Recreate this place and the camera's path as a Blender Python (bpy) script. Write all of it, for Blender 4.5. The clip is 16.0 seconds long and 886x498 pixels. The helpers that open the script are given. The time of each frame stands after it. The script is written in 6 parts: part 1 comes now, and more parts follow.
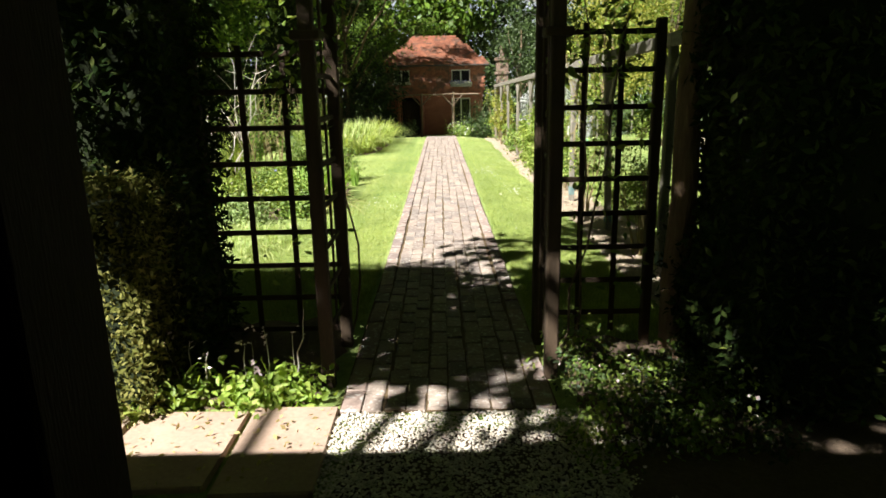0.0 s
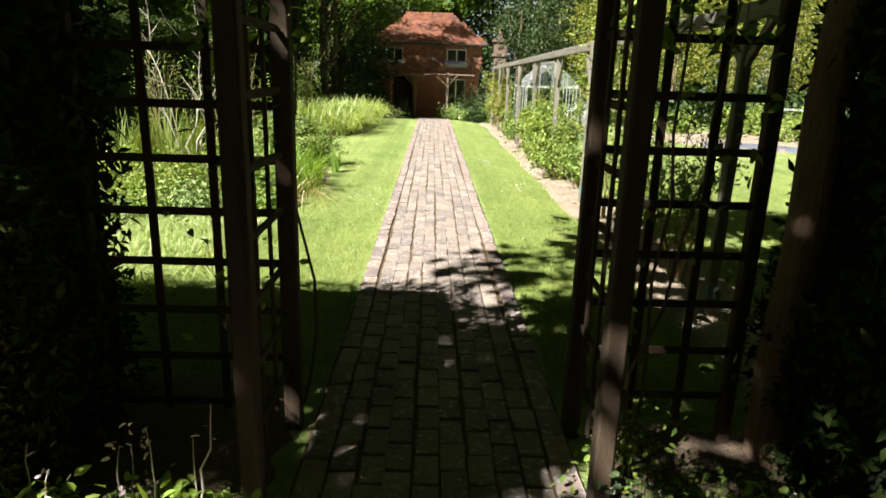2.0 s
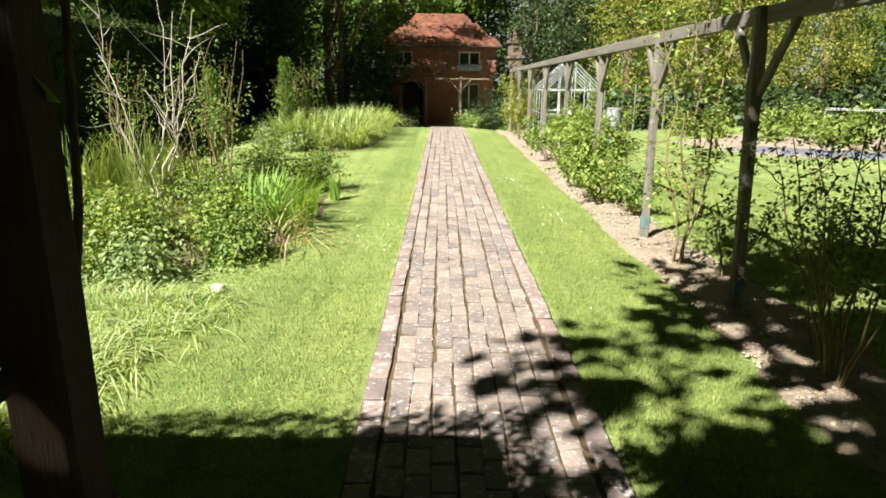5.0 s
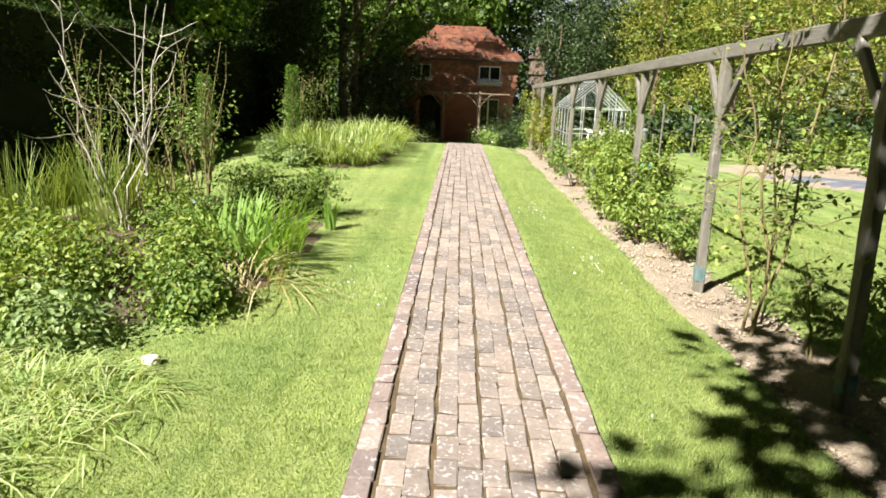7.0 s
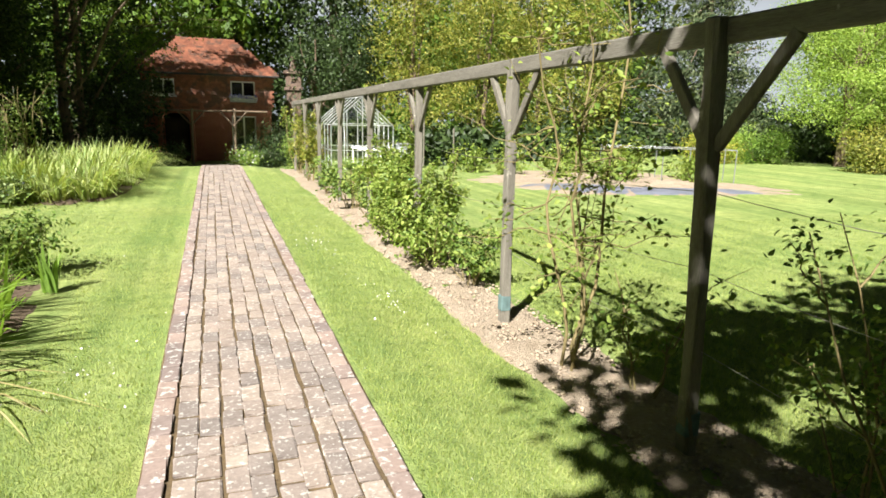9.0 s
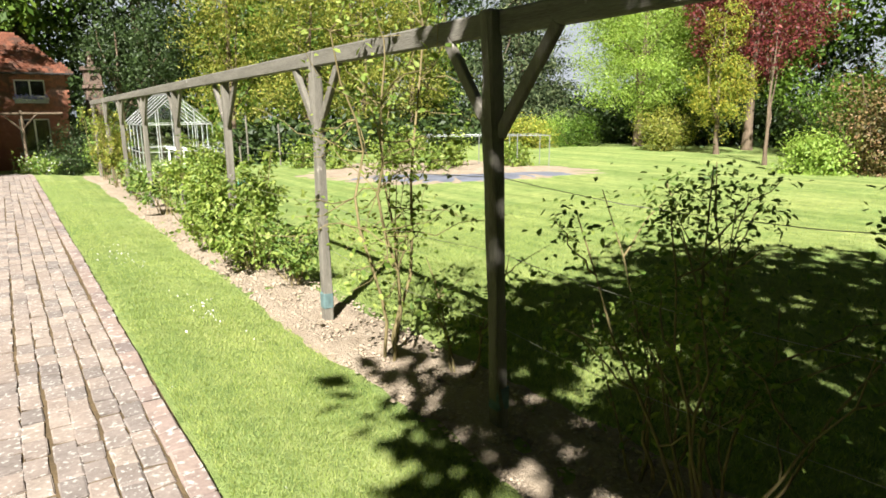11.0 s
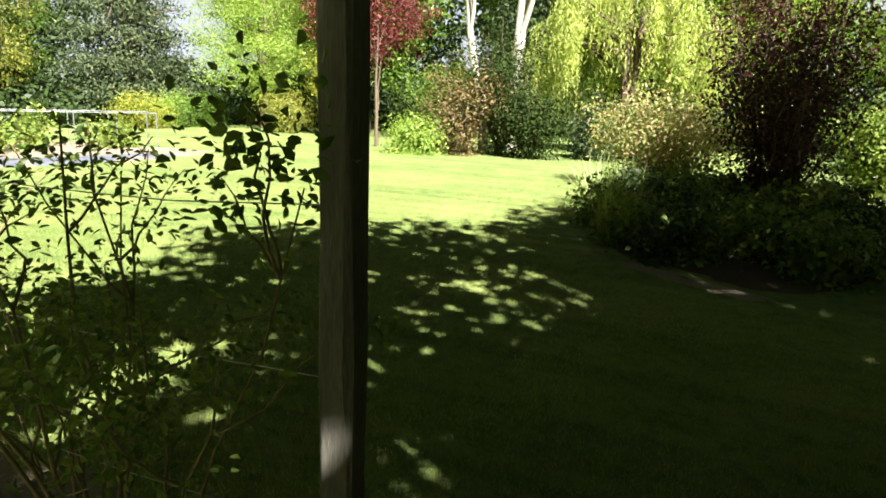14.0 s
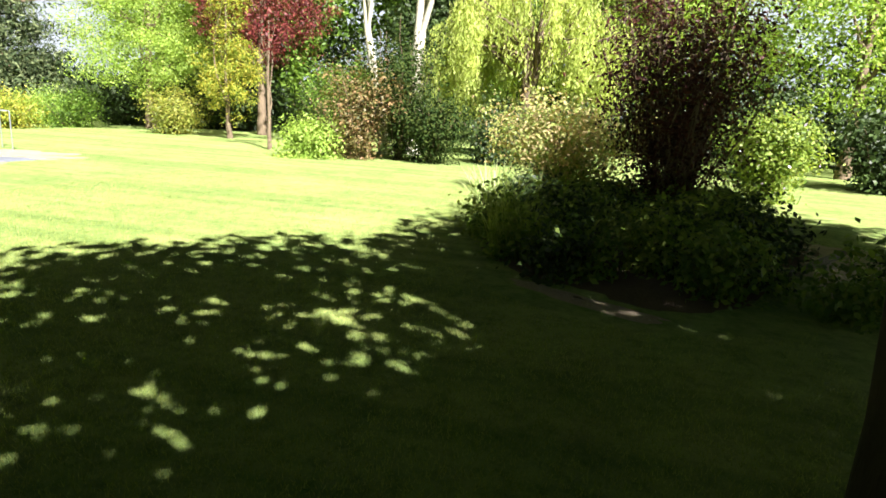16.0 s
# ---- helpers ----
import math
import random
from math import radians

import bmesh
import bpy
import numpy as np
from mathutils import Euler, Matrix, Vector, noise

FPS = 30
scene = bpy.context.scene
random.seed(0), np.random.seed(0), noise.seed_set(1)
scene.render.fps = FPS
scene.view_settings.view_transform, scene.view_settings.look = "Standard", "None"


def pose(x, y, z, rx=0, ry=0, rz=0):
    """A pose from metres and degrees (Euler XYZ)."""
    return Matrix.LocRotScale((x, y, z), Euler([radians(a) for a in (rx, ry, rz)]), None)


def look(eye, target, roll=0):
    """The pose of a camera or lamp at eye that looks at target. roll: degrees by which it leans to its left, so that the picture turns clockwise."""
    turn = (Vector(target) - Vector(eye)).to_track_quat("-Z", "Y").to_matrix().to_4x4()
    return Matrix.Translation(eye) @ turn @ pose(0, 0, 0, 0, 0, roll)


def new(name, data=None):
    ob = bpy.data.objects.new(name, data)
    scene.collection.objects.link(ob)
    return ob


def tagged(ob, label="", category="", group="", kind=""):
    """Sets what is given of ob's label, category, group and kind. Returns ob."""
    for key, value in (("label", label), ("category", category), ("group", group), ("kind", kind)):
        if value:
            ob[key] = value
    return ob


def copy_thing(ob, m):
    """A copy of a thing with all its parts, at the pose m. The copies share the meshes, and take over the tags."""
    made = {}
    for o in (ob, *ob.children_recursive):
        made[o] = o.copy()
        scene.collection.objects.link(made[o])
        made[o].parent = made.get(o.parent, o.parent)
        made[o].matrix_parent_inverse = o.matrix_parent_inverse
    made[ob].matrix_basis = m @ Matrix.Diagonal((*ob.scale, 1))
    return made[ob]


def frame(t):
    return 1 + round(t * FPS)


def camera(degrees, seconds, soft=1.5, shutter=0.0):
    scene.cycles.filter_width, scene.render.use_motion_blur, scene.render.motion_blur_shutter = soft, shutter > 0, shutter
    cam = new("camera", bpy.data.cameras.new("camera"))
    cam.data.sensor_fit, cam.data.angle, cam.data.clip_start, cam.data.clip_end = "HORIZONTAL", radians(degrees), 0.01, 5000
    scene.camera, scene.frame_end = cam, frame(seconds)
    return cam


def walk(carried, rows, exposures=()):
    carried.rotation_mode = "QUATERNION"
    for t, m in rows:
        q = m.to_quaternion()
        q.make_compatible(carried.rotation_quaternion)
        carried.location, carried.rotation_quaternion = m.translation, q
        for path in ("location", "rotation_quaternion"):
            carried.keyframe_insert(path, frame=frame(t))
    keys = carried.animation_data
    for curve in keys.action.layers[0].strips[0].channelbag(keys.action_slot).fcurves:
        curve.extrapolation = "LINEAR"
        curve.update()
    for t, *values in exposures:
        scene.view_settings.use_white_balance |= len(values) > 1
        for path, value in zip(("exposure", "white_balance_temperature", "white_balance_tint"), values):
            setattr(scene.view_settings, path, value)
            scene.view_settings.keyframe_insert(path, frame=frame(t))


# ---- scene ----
cam = camera(69.8, 16.0, 1.7)
METRES, EYE, TILT, LEAN, TURN = 7.87, 1.65, 0.0, 0.0, 0.0
ROWS = [
    (0.0, 0.0, 0.0, 0.0, -0.26, -13.74, 1.08),
    (0.5, 0.0012, 0.0453, -0.0037, 1.46, -13.92, 0.1),
    (1.0, 0.0044, 0.0871, -0.002, 1.79, -14.68, -1.72),
    (1.5, -0.0002, 0.1334, -0.0062, 0.72, -13.79, -2.03),
    (2.0, -0.0069, 0.1764, -0.0058, -0.87, -15.32, -1.7),
    (2.5, -0.0057, 0.2232, -0.0076, 2.98, -15.18, -1.85),
    (3.0, -0.0075, 0.2647, -0.0063, 3.77, -14.81, -2.27),
    (5.5, -0.024, 0.4632, -0.0053, -0.53, -14.99, -0.27),
    (6.0, -0.0198, 0.5026, -0.0063, 1.04, -13.66, -0.96),
    (6.5, -0.0137, 0.542, -0.0042, 4.82, -15.74, -1.67),
    (7.0, -0.0198, 0.5852, -0.0048, 1.59, -13.82, -2.13),
    (7.5, -0.0275, 0.6203, -0.0036, -2.92, -13.77, -1.21),
    (8.0, -0.0268, 0.6586, -0.005, -4.66, -13.56, -0.28),
    (8.5, -0.0238, 0.6893, -0.0037, -12.07, -13.29, -2.2),
    (9.0, -0.0243, 0.7038, -0.0009, -19.61, -11.85, -1.37),
    (11.5, 0.0117, 0.6903, -0.0004, -37.43, -12.53, -0.49),
    (12.0, 0.0227, 0.6825, -0.0014, -41.91, -12.93, -1.2),
    (12.5, 0.0379, 0.6777, -0.003, -49.0, -14.54, -0.94),
    (13.0, 0.0629, 0.6819, -0.0039, -55.87, -13.28, -0.77),
    (13.5, 0.0919, 0.6774, -0.006, -63.53, -13.85, 0.68),
    (14.0, 0.1319, 0.6650, -0.0159, -65.07, -13.33, -1.96),
    (14.5, 0.1645, 0.6640, -0.0155, -71.7, -13.25, -1.27),
    (15.0, 0.1948, 0.6610, -0.0182, -75.19, -12.81, -0.46),
    (15.5, 0.2184, 0.6597, -0.0163, -77.4, -13.14, -1.33),
    (16.0, 0.2511, 0.6588, -0.0187, -72.86, -12.73, -2.8),
]
EXPOSURES = [(0.0, 1.8), (1.5, 1.78), (3.0, 1.65), (6.0, 1.63), (9.0, 1.6), (11.5, 1.65), (12.5, 1.85), (14.0, 2.1), (16.0, 2.25)]
walk(cam, [(t, pose(0, 0, EYE, TILT, LEAN, TURN) @ pose(METRES * x, METRES * y, METRES * z, 90 + pitch, roll, yaw)) for t, x, y, z, yaw, pitch, roll in ROWS], exposures=EXPOSURES)

# ---- world and sun ----
world = bpy.data.worlds.new("sky")
scene.world = world
world.use_nodes = True
wn = world.node_tree.nodes
sky = wn.new("ShaderNodeTexSky")
sky.sky_type, sky.sun_disc = "NISHITA", False
sky.air_density, sky.dust_density = 0.035, 0.07
SUN_WAY = Vector((-0.485, -0.52, 0.70)).normalized()
sky.sun_elevation = math.asin(SUN_WAY.z)
sky.sun_rotation = math.atan2(SUN_WAY.x, SUN_WAY.y)
haze = wn.new("ShaderNodeHueSaturation")
haze.inputs["Saturation"].default_value = 0.6
world.node_tree.links.new(sky.outputs[0], haze.inputs["Color"])
world.node_tree.links.new(haze.outputs[0], wn["Background"].inputs[0])
wn["Background"].inputs[1].default_value = 0.05
sun = new("sun", bpy.data.lights.new("sun", "SUN"))
sun.data.energy, sun.data.angle, sun.data.color = 5.0, radians(0.55), (1.0, 0.965, 0.90)
sun.matrix_world = look(SUN_WAY * 60, (0, 0, 0))


# ---- materials ----
def nodes_of(name):
    m = bpy.data.materials.new(name)
    m.use_nodes = True
    nt = m.node_tree
    return m, nt, nt.nodes["Principled BSDF"]


def ramp(nt, fac, stops):
    r = nt.nodes.new("ShaderNodeValToRGB")
    while len(r.color_ramp.elements) < len(stops):
        r.color_ramp.elements.new(0.5)
    for e, (p, c) in zip(r.color_ramp.elements, stops):
        e.position, e.color = p, (*c, 1)
    nt.links.new(fac, r.inputs[0])
    return r.outputs[0]


def noise_of(nt, scale, detail=4.0, stretch=(1, 1, 1), rough=0.6, placed=False):
    tc, mp, n = nt.nodes.new("ShaderNodeTexCoord"), nt.nodes.new("ShaderNodeMapping"), nt.nodes.new("ShaderNodeTexNoise")
    mp.inputs["Scale"].default_value = stretch
    n.inputs["Scale"].default_value, n.inputs["Detail"].default_value, n.inputs["Roughness"].default_value = scale, detail, rough
    nt.links.new(nt.nodes.new("ShaderNodeNewGeometry").outputs["Position"] if placed else tc.outputs["Object"], mp.inputs[0])
    nt.links.new(mp.outputs[0], n.inputs["Vector"])
    return n.outputs["Fac"]


def mixed(nt, a, b, fac, mode="MIX"):
    m = nt.nodes.new("ShaderNodeMix")
    m.data_type, m.blend_type = "RGBA", mode
    if isinstance(fac, float):
        m.inputs[0].default_value = fac
    else:
        nt.links.new(fac, m.inputs[0])
    for i, v in ((6, a), (7, b)):
        if isinstance(v, tuple):
            m.inputs[i].default_value = (*v, 1)
        else:
            nt.links.new(v, m.inputs[i])
    return m.outputs[2]


def bumped(nt, bsdf, height, strength, distance):
    b = nt.nodes.new("ShaderNodeBump")
    b.inputs["Strength"].default_value, b.inputs["Distance"].default_value = strength, distance
    nt.links.new(height, b.inputs["Height"])
    nt.links.new(b.outputs[0], bsdf.inputs["Normal"])


def surface(name, dark, light, coarse, fine, rough=0.85, bump=0.5, depth=0.01, stretch=(1, 1, 1), spots=None, spot_scale=30.0, spot_at=0.62, random_by=""):
    """A rough natural surface: two scales of colour, relief, optional pale or dark spots."""
    m, nt, b = nodes_of(name)
    placed = bool(random_by)
    big, small = noise_of(nt, coarse, 3.0, stretch, placed=placed), noise_of(nt, fine, 6.0, stretch, placed=placed)
    col = mixed(nt, ramp(nt, big, [(0.3, dark), (0.7, light)]), ramp(nt, small, [(0.3, dark), (0.7, light)]), 0.5)
    if random_by:
        if random_by == "object":
            rnd = nt.nodes.new("ShaderNodeObjectInfo").outputs["Random"]
        else:
            rnd = nt.nodes.new("ShaderNodeNewGeometry").outputs["Random Per Island"]
        col = mixed(nt, col, ramp(nt, rnd, [(0.0, (0.66, 0.67, 0.70)), (0.3, (0.89, 0.86, 0.86)), (0.65, (1.04, 0.98, 0.94)), (1.0, (1.24, 1.21, 1.15))]), 0.85, "MULTIPLY")
    if spots:
        sp = noise_of(nt, spot_scale, 4.0, placed=placed)
        col = mixed(nt, col, spots, ramp(nt, sp, [(spot_at, (0, 0, 0)), (spot_at + 0.07, (0.8, 0.8, 0.8))]))
    nt.links.new(col, b.inputs["Base Color"])
    b.inputs["Roughness"].default_value = rough
    b.inputs["Specular IOR Level"].default_value = 0.25
    bumped(nt, b, small, bump, depth)
    return m


def leafy(name, a, b_, c, through_light=0.35, rough=0.5, gloss=0.3):
    """Leaves that vary one by one and let some sun through."""
    m, nt, b = nodes_of(name)
    rnd = nt.nodes.new("ShaderNodeNewGeometry").outputs["Random Per Island"]
    leaf = ramp(nt, rnd, [(0.0, a), (0.5, b_), (1.0, c)])
    big = ramp(nt, noise_of(nt, 0.9, 2.0), [(0.3, (0.75, 0.78, 0.7)), (0.7, (1.15, 1.12, 1.05))])
    col = mixed(nt, leaf, big, 1.0, "MULTIPLY")
    nt.links.new(col, b.inputs["Base Color"])
    b.inputs["Roughness"].default_value = rough
    b.inputs["Specular IOR Level"].default_value = gloss
    tr, mx = nt.nodes.new("ShaderNodeBsdfTranslucent"), nt.nodes.new("ShaderNodeMixShader")
    nt.links.new(mixed(nt, col, (1.25, 1.2, 0.6), 1.0, "MULTIPLY"), tr.inputs[0])
    mx.inputs[0].default_value = through_light
    nt.links.new(b.outputs[0], mx.inputs[1])
    nt.links.new(tr.outputs[0], mx.inputs[2])
    nt.links.new(mx.outputs[0], nt.nodes["Material Output"].inputs[0])
    return m


def plain(name, c, rough=0.6, metal=0.0, jitter=0.12, scale=25.0):
    m, nt, b = nodes_of(name)
    n = noise_of(nt, scale, 4.0)
    lo, hi = tuple(v * (1 - jitter) for v in c), tuple(min(1, v * (1 + jitter)) for v in c)
    nt.links.new(ramp(nt, n, [(0.3, lo), (0.7, hi)]), b.inputs["Base Color"])
    b.inputs["Roughness"].default_value, b.inputs["Metallic"].default_value = rough, metal
    bumped(nt, b, n, 0.15, 0.004)
    return m


LAWN = surface("mown_lawn", (0.20, 0.266, 0.078), (0.325, 0.395, 0.155), 0.7, 60, 0.9, 1.0, 0.03)


def striped_lawn():
    """Mower tracks along the path's direction, and dry patches, over the lawn's own colour."""
    nt = LAWN.node_tree
    b = nt.nodes["Principled BSDF"]
    own = b.inputs["Base Color"].links[0].from_socket
    tracks = ramp(nt, noise_of(nt, 1.0, 2.0, (2.6, 0.05, 1.0)), [(0.38, (0.74, 0.80, 0.71)), (0.56, (1.05, 1.03, 1.0))])
    dry = ramp(nt, noise_of(nt, 0.55, 5.0, rough=0.7), [(0.35, (0.80, 0.88, 0.76)), (0.7, (1.16, 1.06, 1.05))])
    tufts = ramp(nt, noise_of(nt, 7.0, 5.0, rough=0.75), [(0.30, (0.50, 0.58, 0.44)), (0.50, (0.96, 0.97, 0.96)), (0.72, (1.26, 1.18, 1.14))])
    col = mixed(nt, mixed(nt, own, tracks, 1.0, "MULTIPLY"), dry, 1.0, "MULTIPLY")
    nt.links.new(mixed(nt, col, tufts, 1.0, "MULTIPLY"), b.inputs["Base Color"])


striped_lawn()
BLADE = leafy("grass_blade", (0.178, 0.252, 0.06), (0.30, 0.378, 0.115), (0.44, 0.478, 0.20), 0.4, 0.55)
STRAW = leafy("pale_grass_blade", (0.25, 0.37, 0.11), (0.41, 0.50, 0.21), (0.58, 0.62, 0.35), 0.4, 0.55)
DRY = leafy("dry_straw", (0.34, 0.28, 0.13), (0.45, 0.38, 0.2), (0.5, 0.45, 0.28), 0.3, 0.7)
BRICK = surface("paving_brick", (0.165, 0.138, 0.121), (0.322, 0.275, 0.241), 5, 45, 0.9, 0.6, 0.006, spots=(0.44, 0.42, 0.385), spot_scale=34, spot_at=0.57, random_by="object")
BRICK_FAR = surface("paving_brick_far", (0.165, 0.138, 0.121), (0.322, 0.275, 0.241), 5, 45, 0.9, 0.6, 0.006, spots=(0.44, 0.42, 0.385), spot_scale=34, spot_at=0.57, random_by="island")
KERB = surface("edging_brick", (0.17, 0.132, 0.117), (0.31, 0.25, 0.222), 5, 45, 0.9, 0.6, 0.006, spots=(0.45, 0.44, 0.41), spot_scale=22, spot_at=0.56, random_by="object")
KERB_FAR = surface("edging_brick_far", (0.17, 0.132, 0.117), (0.31, 0.25, 0.222), 5, 45, 0.9, 0.6, 0.006, spots=(0.45, 0.44, 0.41), spot_scale=22, spot_at=0.56, random_by="island")
JOINT = surface("mossy_joint", (0.05, 0.037, 0.022), (0.165, 0.115, 0.06), 4, 50, 1.0, 0.8, 0.01)
SOIL = surface("dry_soil", (0.235, 0.182, 0.128), (0.42, 0.345, 0.262), 2.5, 40, 1.0, 1.0, 0.03, spots=(0.48, 0.41, 0.33), spot_scale=22, spot_at=0.6)
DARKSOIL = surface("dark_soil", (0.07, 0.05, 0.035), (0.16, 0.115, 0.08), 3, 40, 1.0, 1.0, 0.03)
CLOD = surface("soil_clod", (0.28, 0.225, 0.16), (0.50, 0.43, 0.335), 6, 50, 1.0, 0.8, 0.01, random_by="island")
FLAG = surface("stone_flag", (0.26, 0.182, 0.138), (0.40, 0.295, 0.228), 3, 40, 0.9, 0.5, 0.008, spots=(0.25, 0.21, 0.14), spot_scale=18, spot_at=0.64)
PEBBLE = surface("pale_pebble", (0.50, 0.46, 0.38), (0.72, 0.68, 0.60), 8, 60, 0.8, 0.3, 0.003, random_by="island")
OAK = surface("weathered_timber", (0.08, 0.072, 0.058), (0.26, 0.24, 0.20), 2.0, 38, 0.9, 0.7, 0.008, stretch=(6, 6, 0.6), spots=(0.43, 0.40, 0.34), spot_scale=9, spot_at=0.66)
BEAMWOOD = surface("weathered_beam", (0.075, 0.068, 0.056), (0.25, 0.232, 0.195), 2.0, 38, 0.9, 0.7, 0.008, stretch=(6, 0.5, 6), spots=(0.4, 0.38, 0.34), spot_scale=9, spot_at=0.66)
STAINED = surface("dark_stained_timber", (0.022, 0.016, 0.011), (0.075, 0.05, 0.031), 2.0, 40, 0.85, 0.6, 0.006, stretch=(6, 6, 0.6))
BARK = surface("brown_bark", (0.09, 0.065, 0.045), (0.24, 0.18, 0.125), 3.0, 25, 0.95, 1.0, 0.03, stretch=(3, 3, 0.6))
# darkened bark: the shade on the trunk is part of this colour
SHADEBARK = surface("shade_dark_bark", (0.022, 0.017, 0.013), (0.06, 0.046, 0.035), 3.0, 25, 0.95, 1.0, 0.03, stretch=(3, 3, 0.6))
REDBARK = surface("flaking_warm_bark", (0.17, 0.10, 0.065), (0.40, 0.28, 0.19), 3.0, 18, 0.95, 1.0, 0.03, stretch=(3, 3, 0.5))
PALEBARK = surface("pale_bark", (0.36, 0.33, 0.27), (0.62, 0.58, 0.5), 3.0, 25, 0.9, 0.8, 0.02, stretch=(2, 2, 0.8), spots=(0.12, 0.1, 0.08), spot_scale=5, spot_at=0.63)
CANE = surface("rose_cane", (0.12, 0.10, 0.045), (0.29, 0.23, 0.11), 4, 30, 0.8, 0.4, 0.004)
DEADWOOD = surface("bleached_branch", (0.30, 0.27, 0.22), (0.52, 0.48, 0.41), 4, 30, 0.9, 0.4, 0.004)
TILE = surface("clay_tile", (0.17, 0.07, 0.045), (0.31, 0.135, 0.085), 1.2, 14, 0.85, 0.5, 0.01, spots=(0.10, 0.065, 0.05), spot_scale=2.4, spot_at=0.50, random_by="island")
HOUSEBRICK = surface("house_brick", (0.20, 0.075, 0.05), (0.34, 0.14, 0.09), 2.0, 18, 0.9, 0.6, 0.01, stretch=(1, 1, 2.5), spots=(0.46, 0.35, 0.27), spot_scale=3.0, spot_at=0.66)
WHITE = plain("white_paint", (0.66, 0.65, 0.61), 0.5, 0, 0.06)
LEAD = plain("grey_metal", (0.32, 0.33, 0.34), 0.45, 0.6)
ALU = plain("bright_aluminium", (0.52, 0.53, 0.53), 0.35, 0.7)
BLUESHEET = plain("slate_blue_sheet", (0.15, 0.16, 0.20), 0.5, 0, 0.3, 3.0)
WIRE = plain("galvanised_wire", (0.42, 0.40, 0.36), 0.4, 0.8)
TEAL = plain("faded_green_paint", (0.10, 0.16, 0.16), 0.8, 0, 0.4, 12.0)
# board colour lowered to near black, carrying the doorway's shade
RENDERWALL = surface("shade_dark_board", (0.02, 0.015, 0.011), (0.05, 0.036, 0.026), 2, 30, 0.9, 0.5, 0.006, stretch=(6, 6, 0.5))
TRUG = plain("turquoise_plastic", (0.12, 0.42, 0.36), 0.5, 0, 0.1)
PINK = plain("pale_pink_petal", (0.75, 0.6, 0.62), 0.6)
BLUEFLOWER = plain("blue_petal", (0.25, 0.25, 0.6), 0.6)
LILAC = plain("lilac_petal", (0.62, 0.5, 0.7), 0.6)
# near-black core: the shade inside the hedges is put into this colour
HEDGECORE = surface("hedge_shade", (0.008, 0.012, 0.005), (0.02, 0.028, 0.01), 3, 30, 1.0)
CHIMNEYBRICK = surface("dark_spotted_chimney_brick", (0.11, 0.075, 0.058), (0.23, 0.165, 0.13), 3.0, 20, 0.9, 0.6, 0.01, spots=(0.05, 0.045, 0.04), spot_scale=5, spot_at=0.55)
GUTTER = plain("black_gutter", (0.03, 0.026, 0.024), 0.6)
DARKROOM = plain("dark_interior", (0.02, 0.02, 0.022), 0.9)


def glass_material():
    m, nt, b = nodes_of("window_glass")
    b.inputs["Base Color"].default_value = (0.95, 0.98, 0.97, 1)
    b.inputs["Roughness"].default_value, b.inputs["Transmission Weight"].default_value, b.inputs["IOR"].default_value = 0.03, 1.0, 1.45
    return m


GLASS = glass_material()
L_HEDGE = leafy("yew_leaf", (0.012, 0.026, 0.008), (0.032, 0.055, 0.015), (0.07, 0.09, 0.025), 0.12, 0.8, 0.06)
L_WOOD = leafy("woodland_leaf", (0.05, 0.10, 0.015), (0.11, 0.20, 0.03), (0.20, 0.30, 0.05), 0.35)
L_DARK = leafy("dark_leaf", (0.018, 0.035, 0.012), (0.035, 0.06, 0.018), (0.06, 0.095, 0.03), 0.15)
L_LIME = leafy("lime_leaf", (0.17, 0.28, 0.04), (0.29, 0.42, 0.085), (0.42, 0.53, 0.14), 0.42)
L_GOLD = leafy("golden_leaf", (0.13, 0.21, 0.03), (0.28, 0.32, 0.05), (0.52, 0.44, 0.08), 0.35)
L_RUSSET = leafy("russet_leaf", (0.07, 0.08, 0.025), (0.17, 0.14, 0.055), (0.30, 0.17, 0.10), 0.25)
L_OLIVE = leafy("yellow_green_leaf", (0.10, 0.14, 0.02), (0.23, 0.26, 0.045), (0.42, 0.38, 0.10), 0.35)
L_COPPER = leafy("copper_leaf", (0.07, 0.012, 0.018), (0.15, 0.028, 0.036), (0.26, 0.07, 0.06), 0.3)
L_PURPLE = leafy("purple_leaf", (0.03, 0.010, 0.012), (0.06, 0.018, 0.018), (0.10, 0.035, 0.025), 0.2)
L_SPRUCE = leafy("spruce_needle", (0.03, 0.05, 0.026), (0.075, 0.10, 0.052), (0.15, 0.175, 0.095), 0.1, 0.8, 0.08)
L_WILLOW = leafy("willow_leaf", (0.26, 0.34, 0.07), (0.42, 0.50, 0.13), (0.55, 0.60, 0.21), 0.42)
L_ROSE = leafy("rose_leaf", (0.075, 0.14, 0.03), (0.16, 0.25, 0.055), (0.28, 0.35, 0.09), 0.35)
L_HERB = leafy("perennial_leaf", (0.10, 0.17, 0.03), (0.22, 0.305, 0.06), (0.36, 0.42, 0.12), 0.38)
L_PIERIS = leafy("pink_tinted_leaf", (0.20, 0.29, 0.07), (0.42, 0.44, 0.17), (0.64, 0.44, 0.30), 0.35)
L_IRIS = leafy("iris_leaf", (0.13, 0.24, 0.045), (0.21, 0.35, 0.07), (0.31, 0.43, 0.11), 0.4)
# paler copy of yew_leaf: the sun on the low bush is put into its colour
L_YEWLIT = leafy("sunlit_yew_leaf", (0.05, 0.058, 0.014), (0.12, 0.125, 0.034), (0.25, 0.235, 0.085), 0.15, 0.8, 0.06)
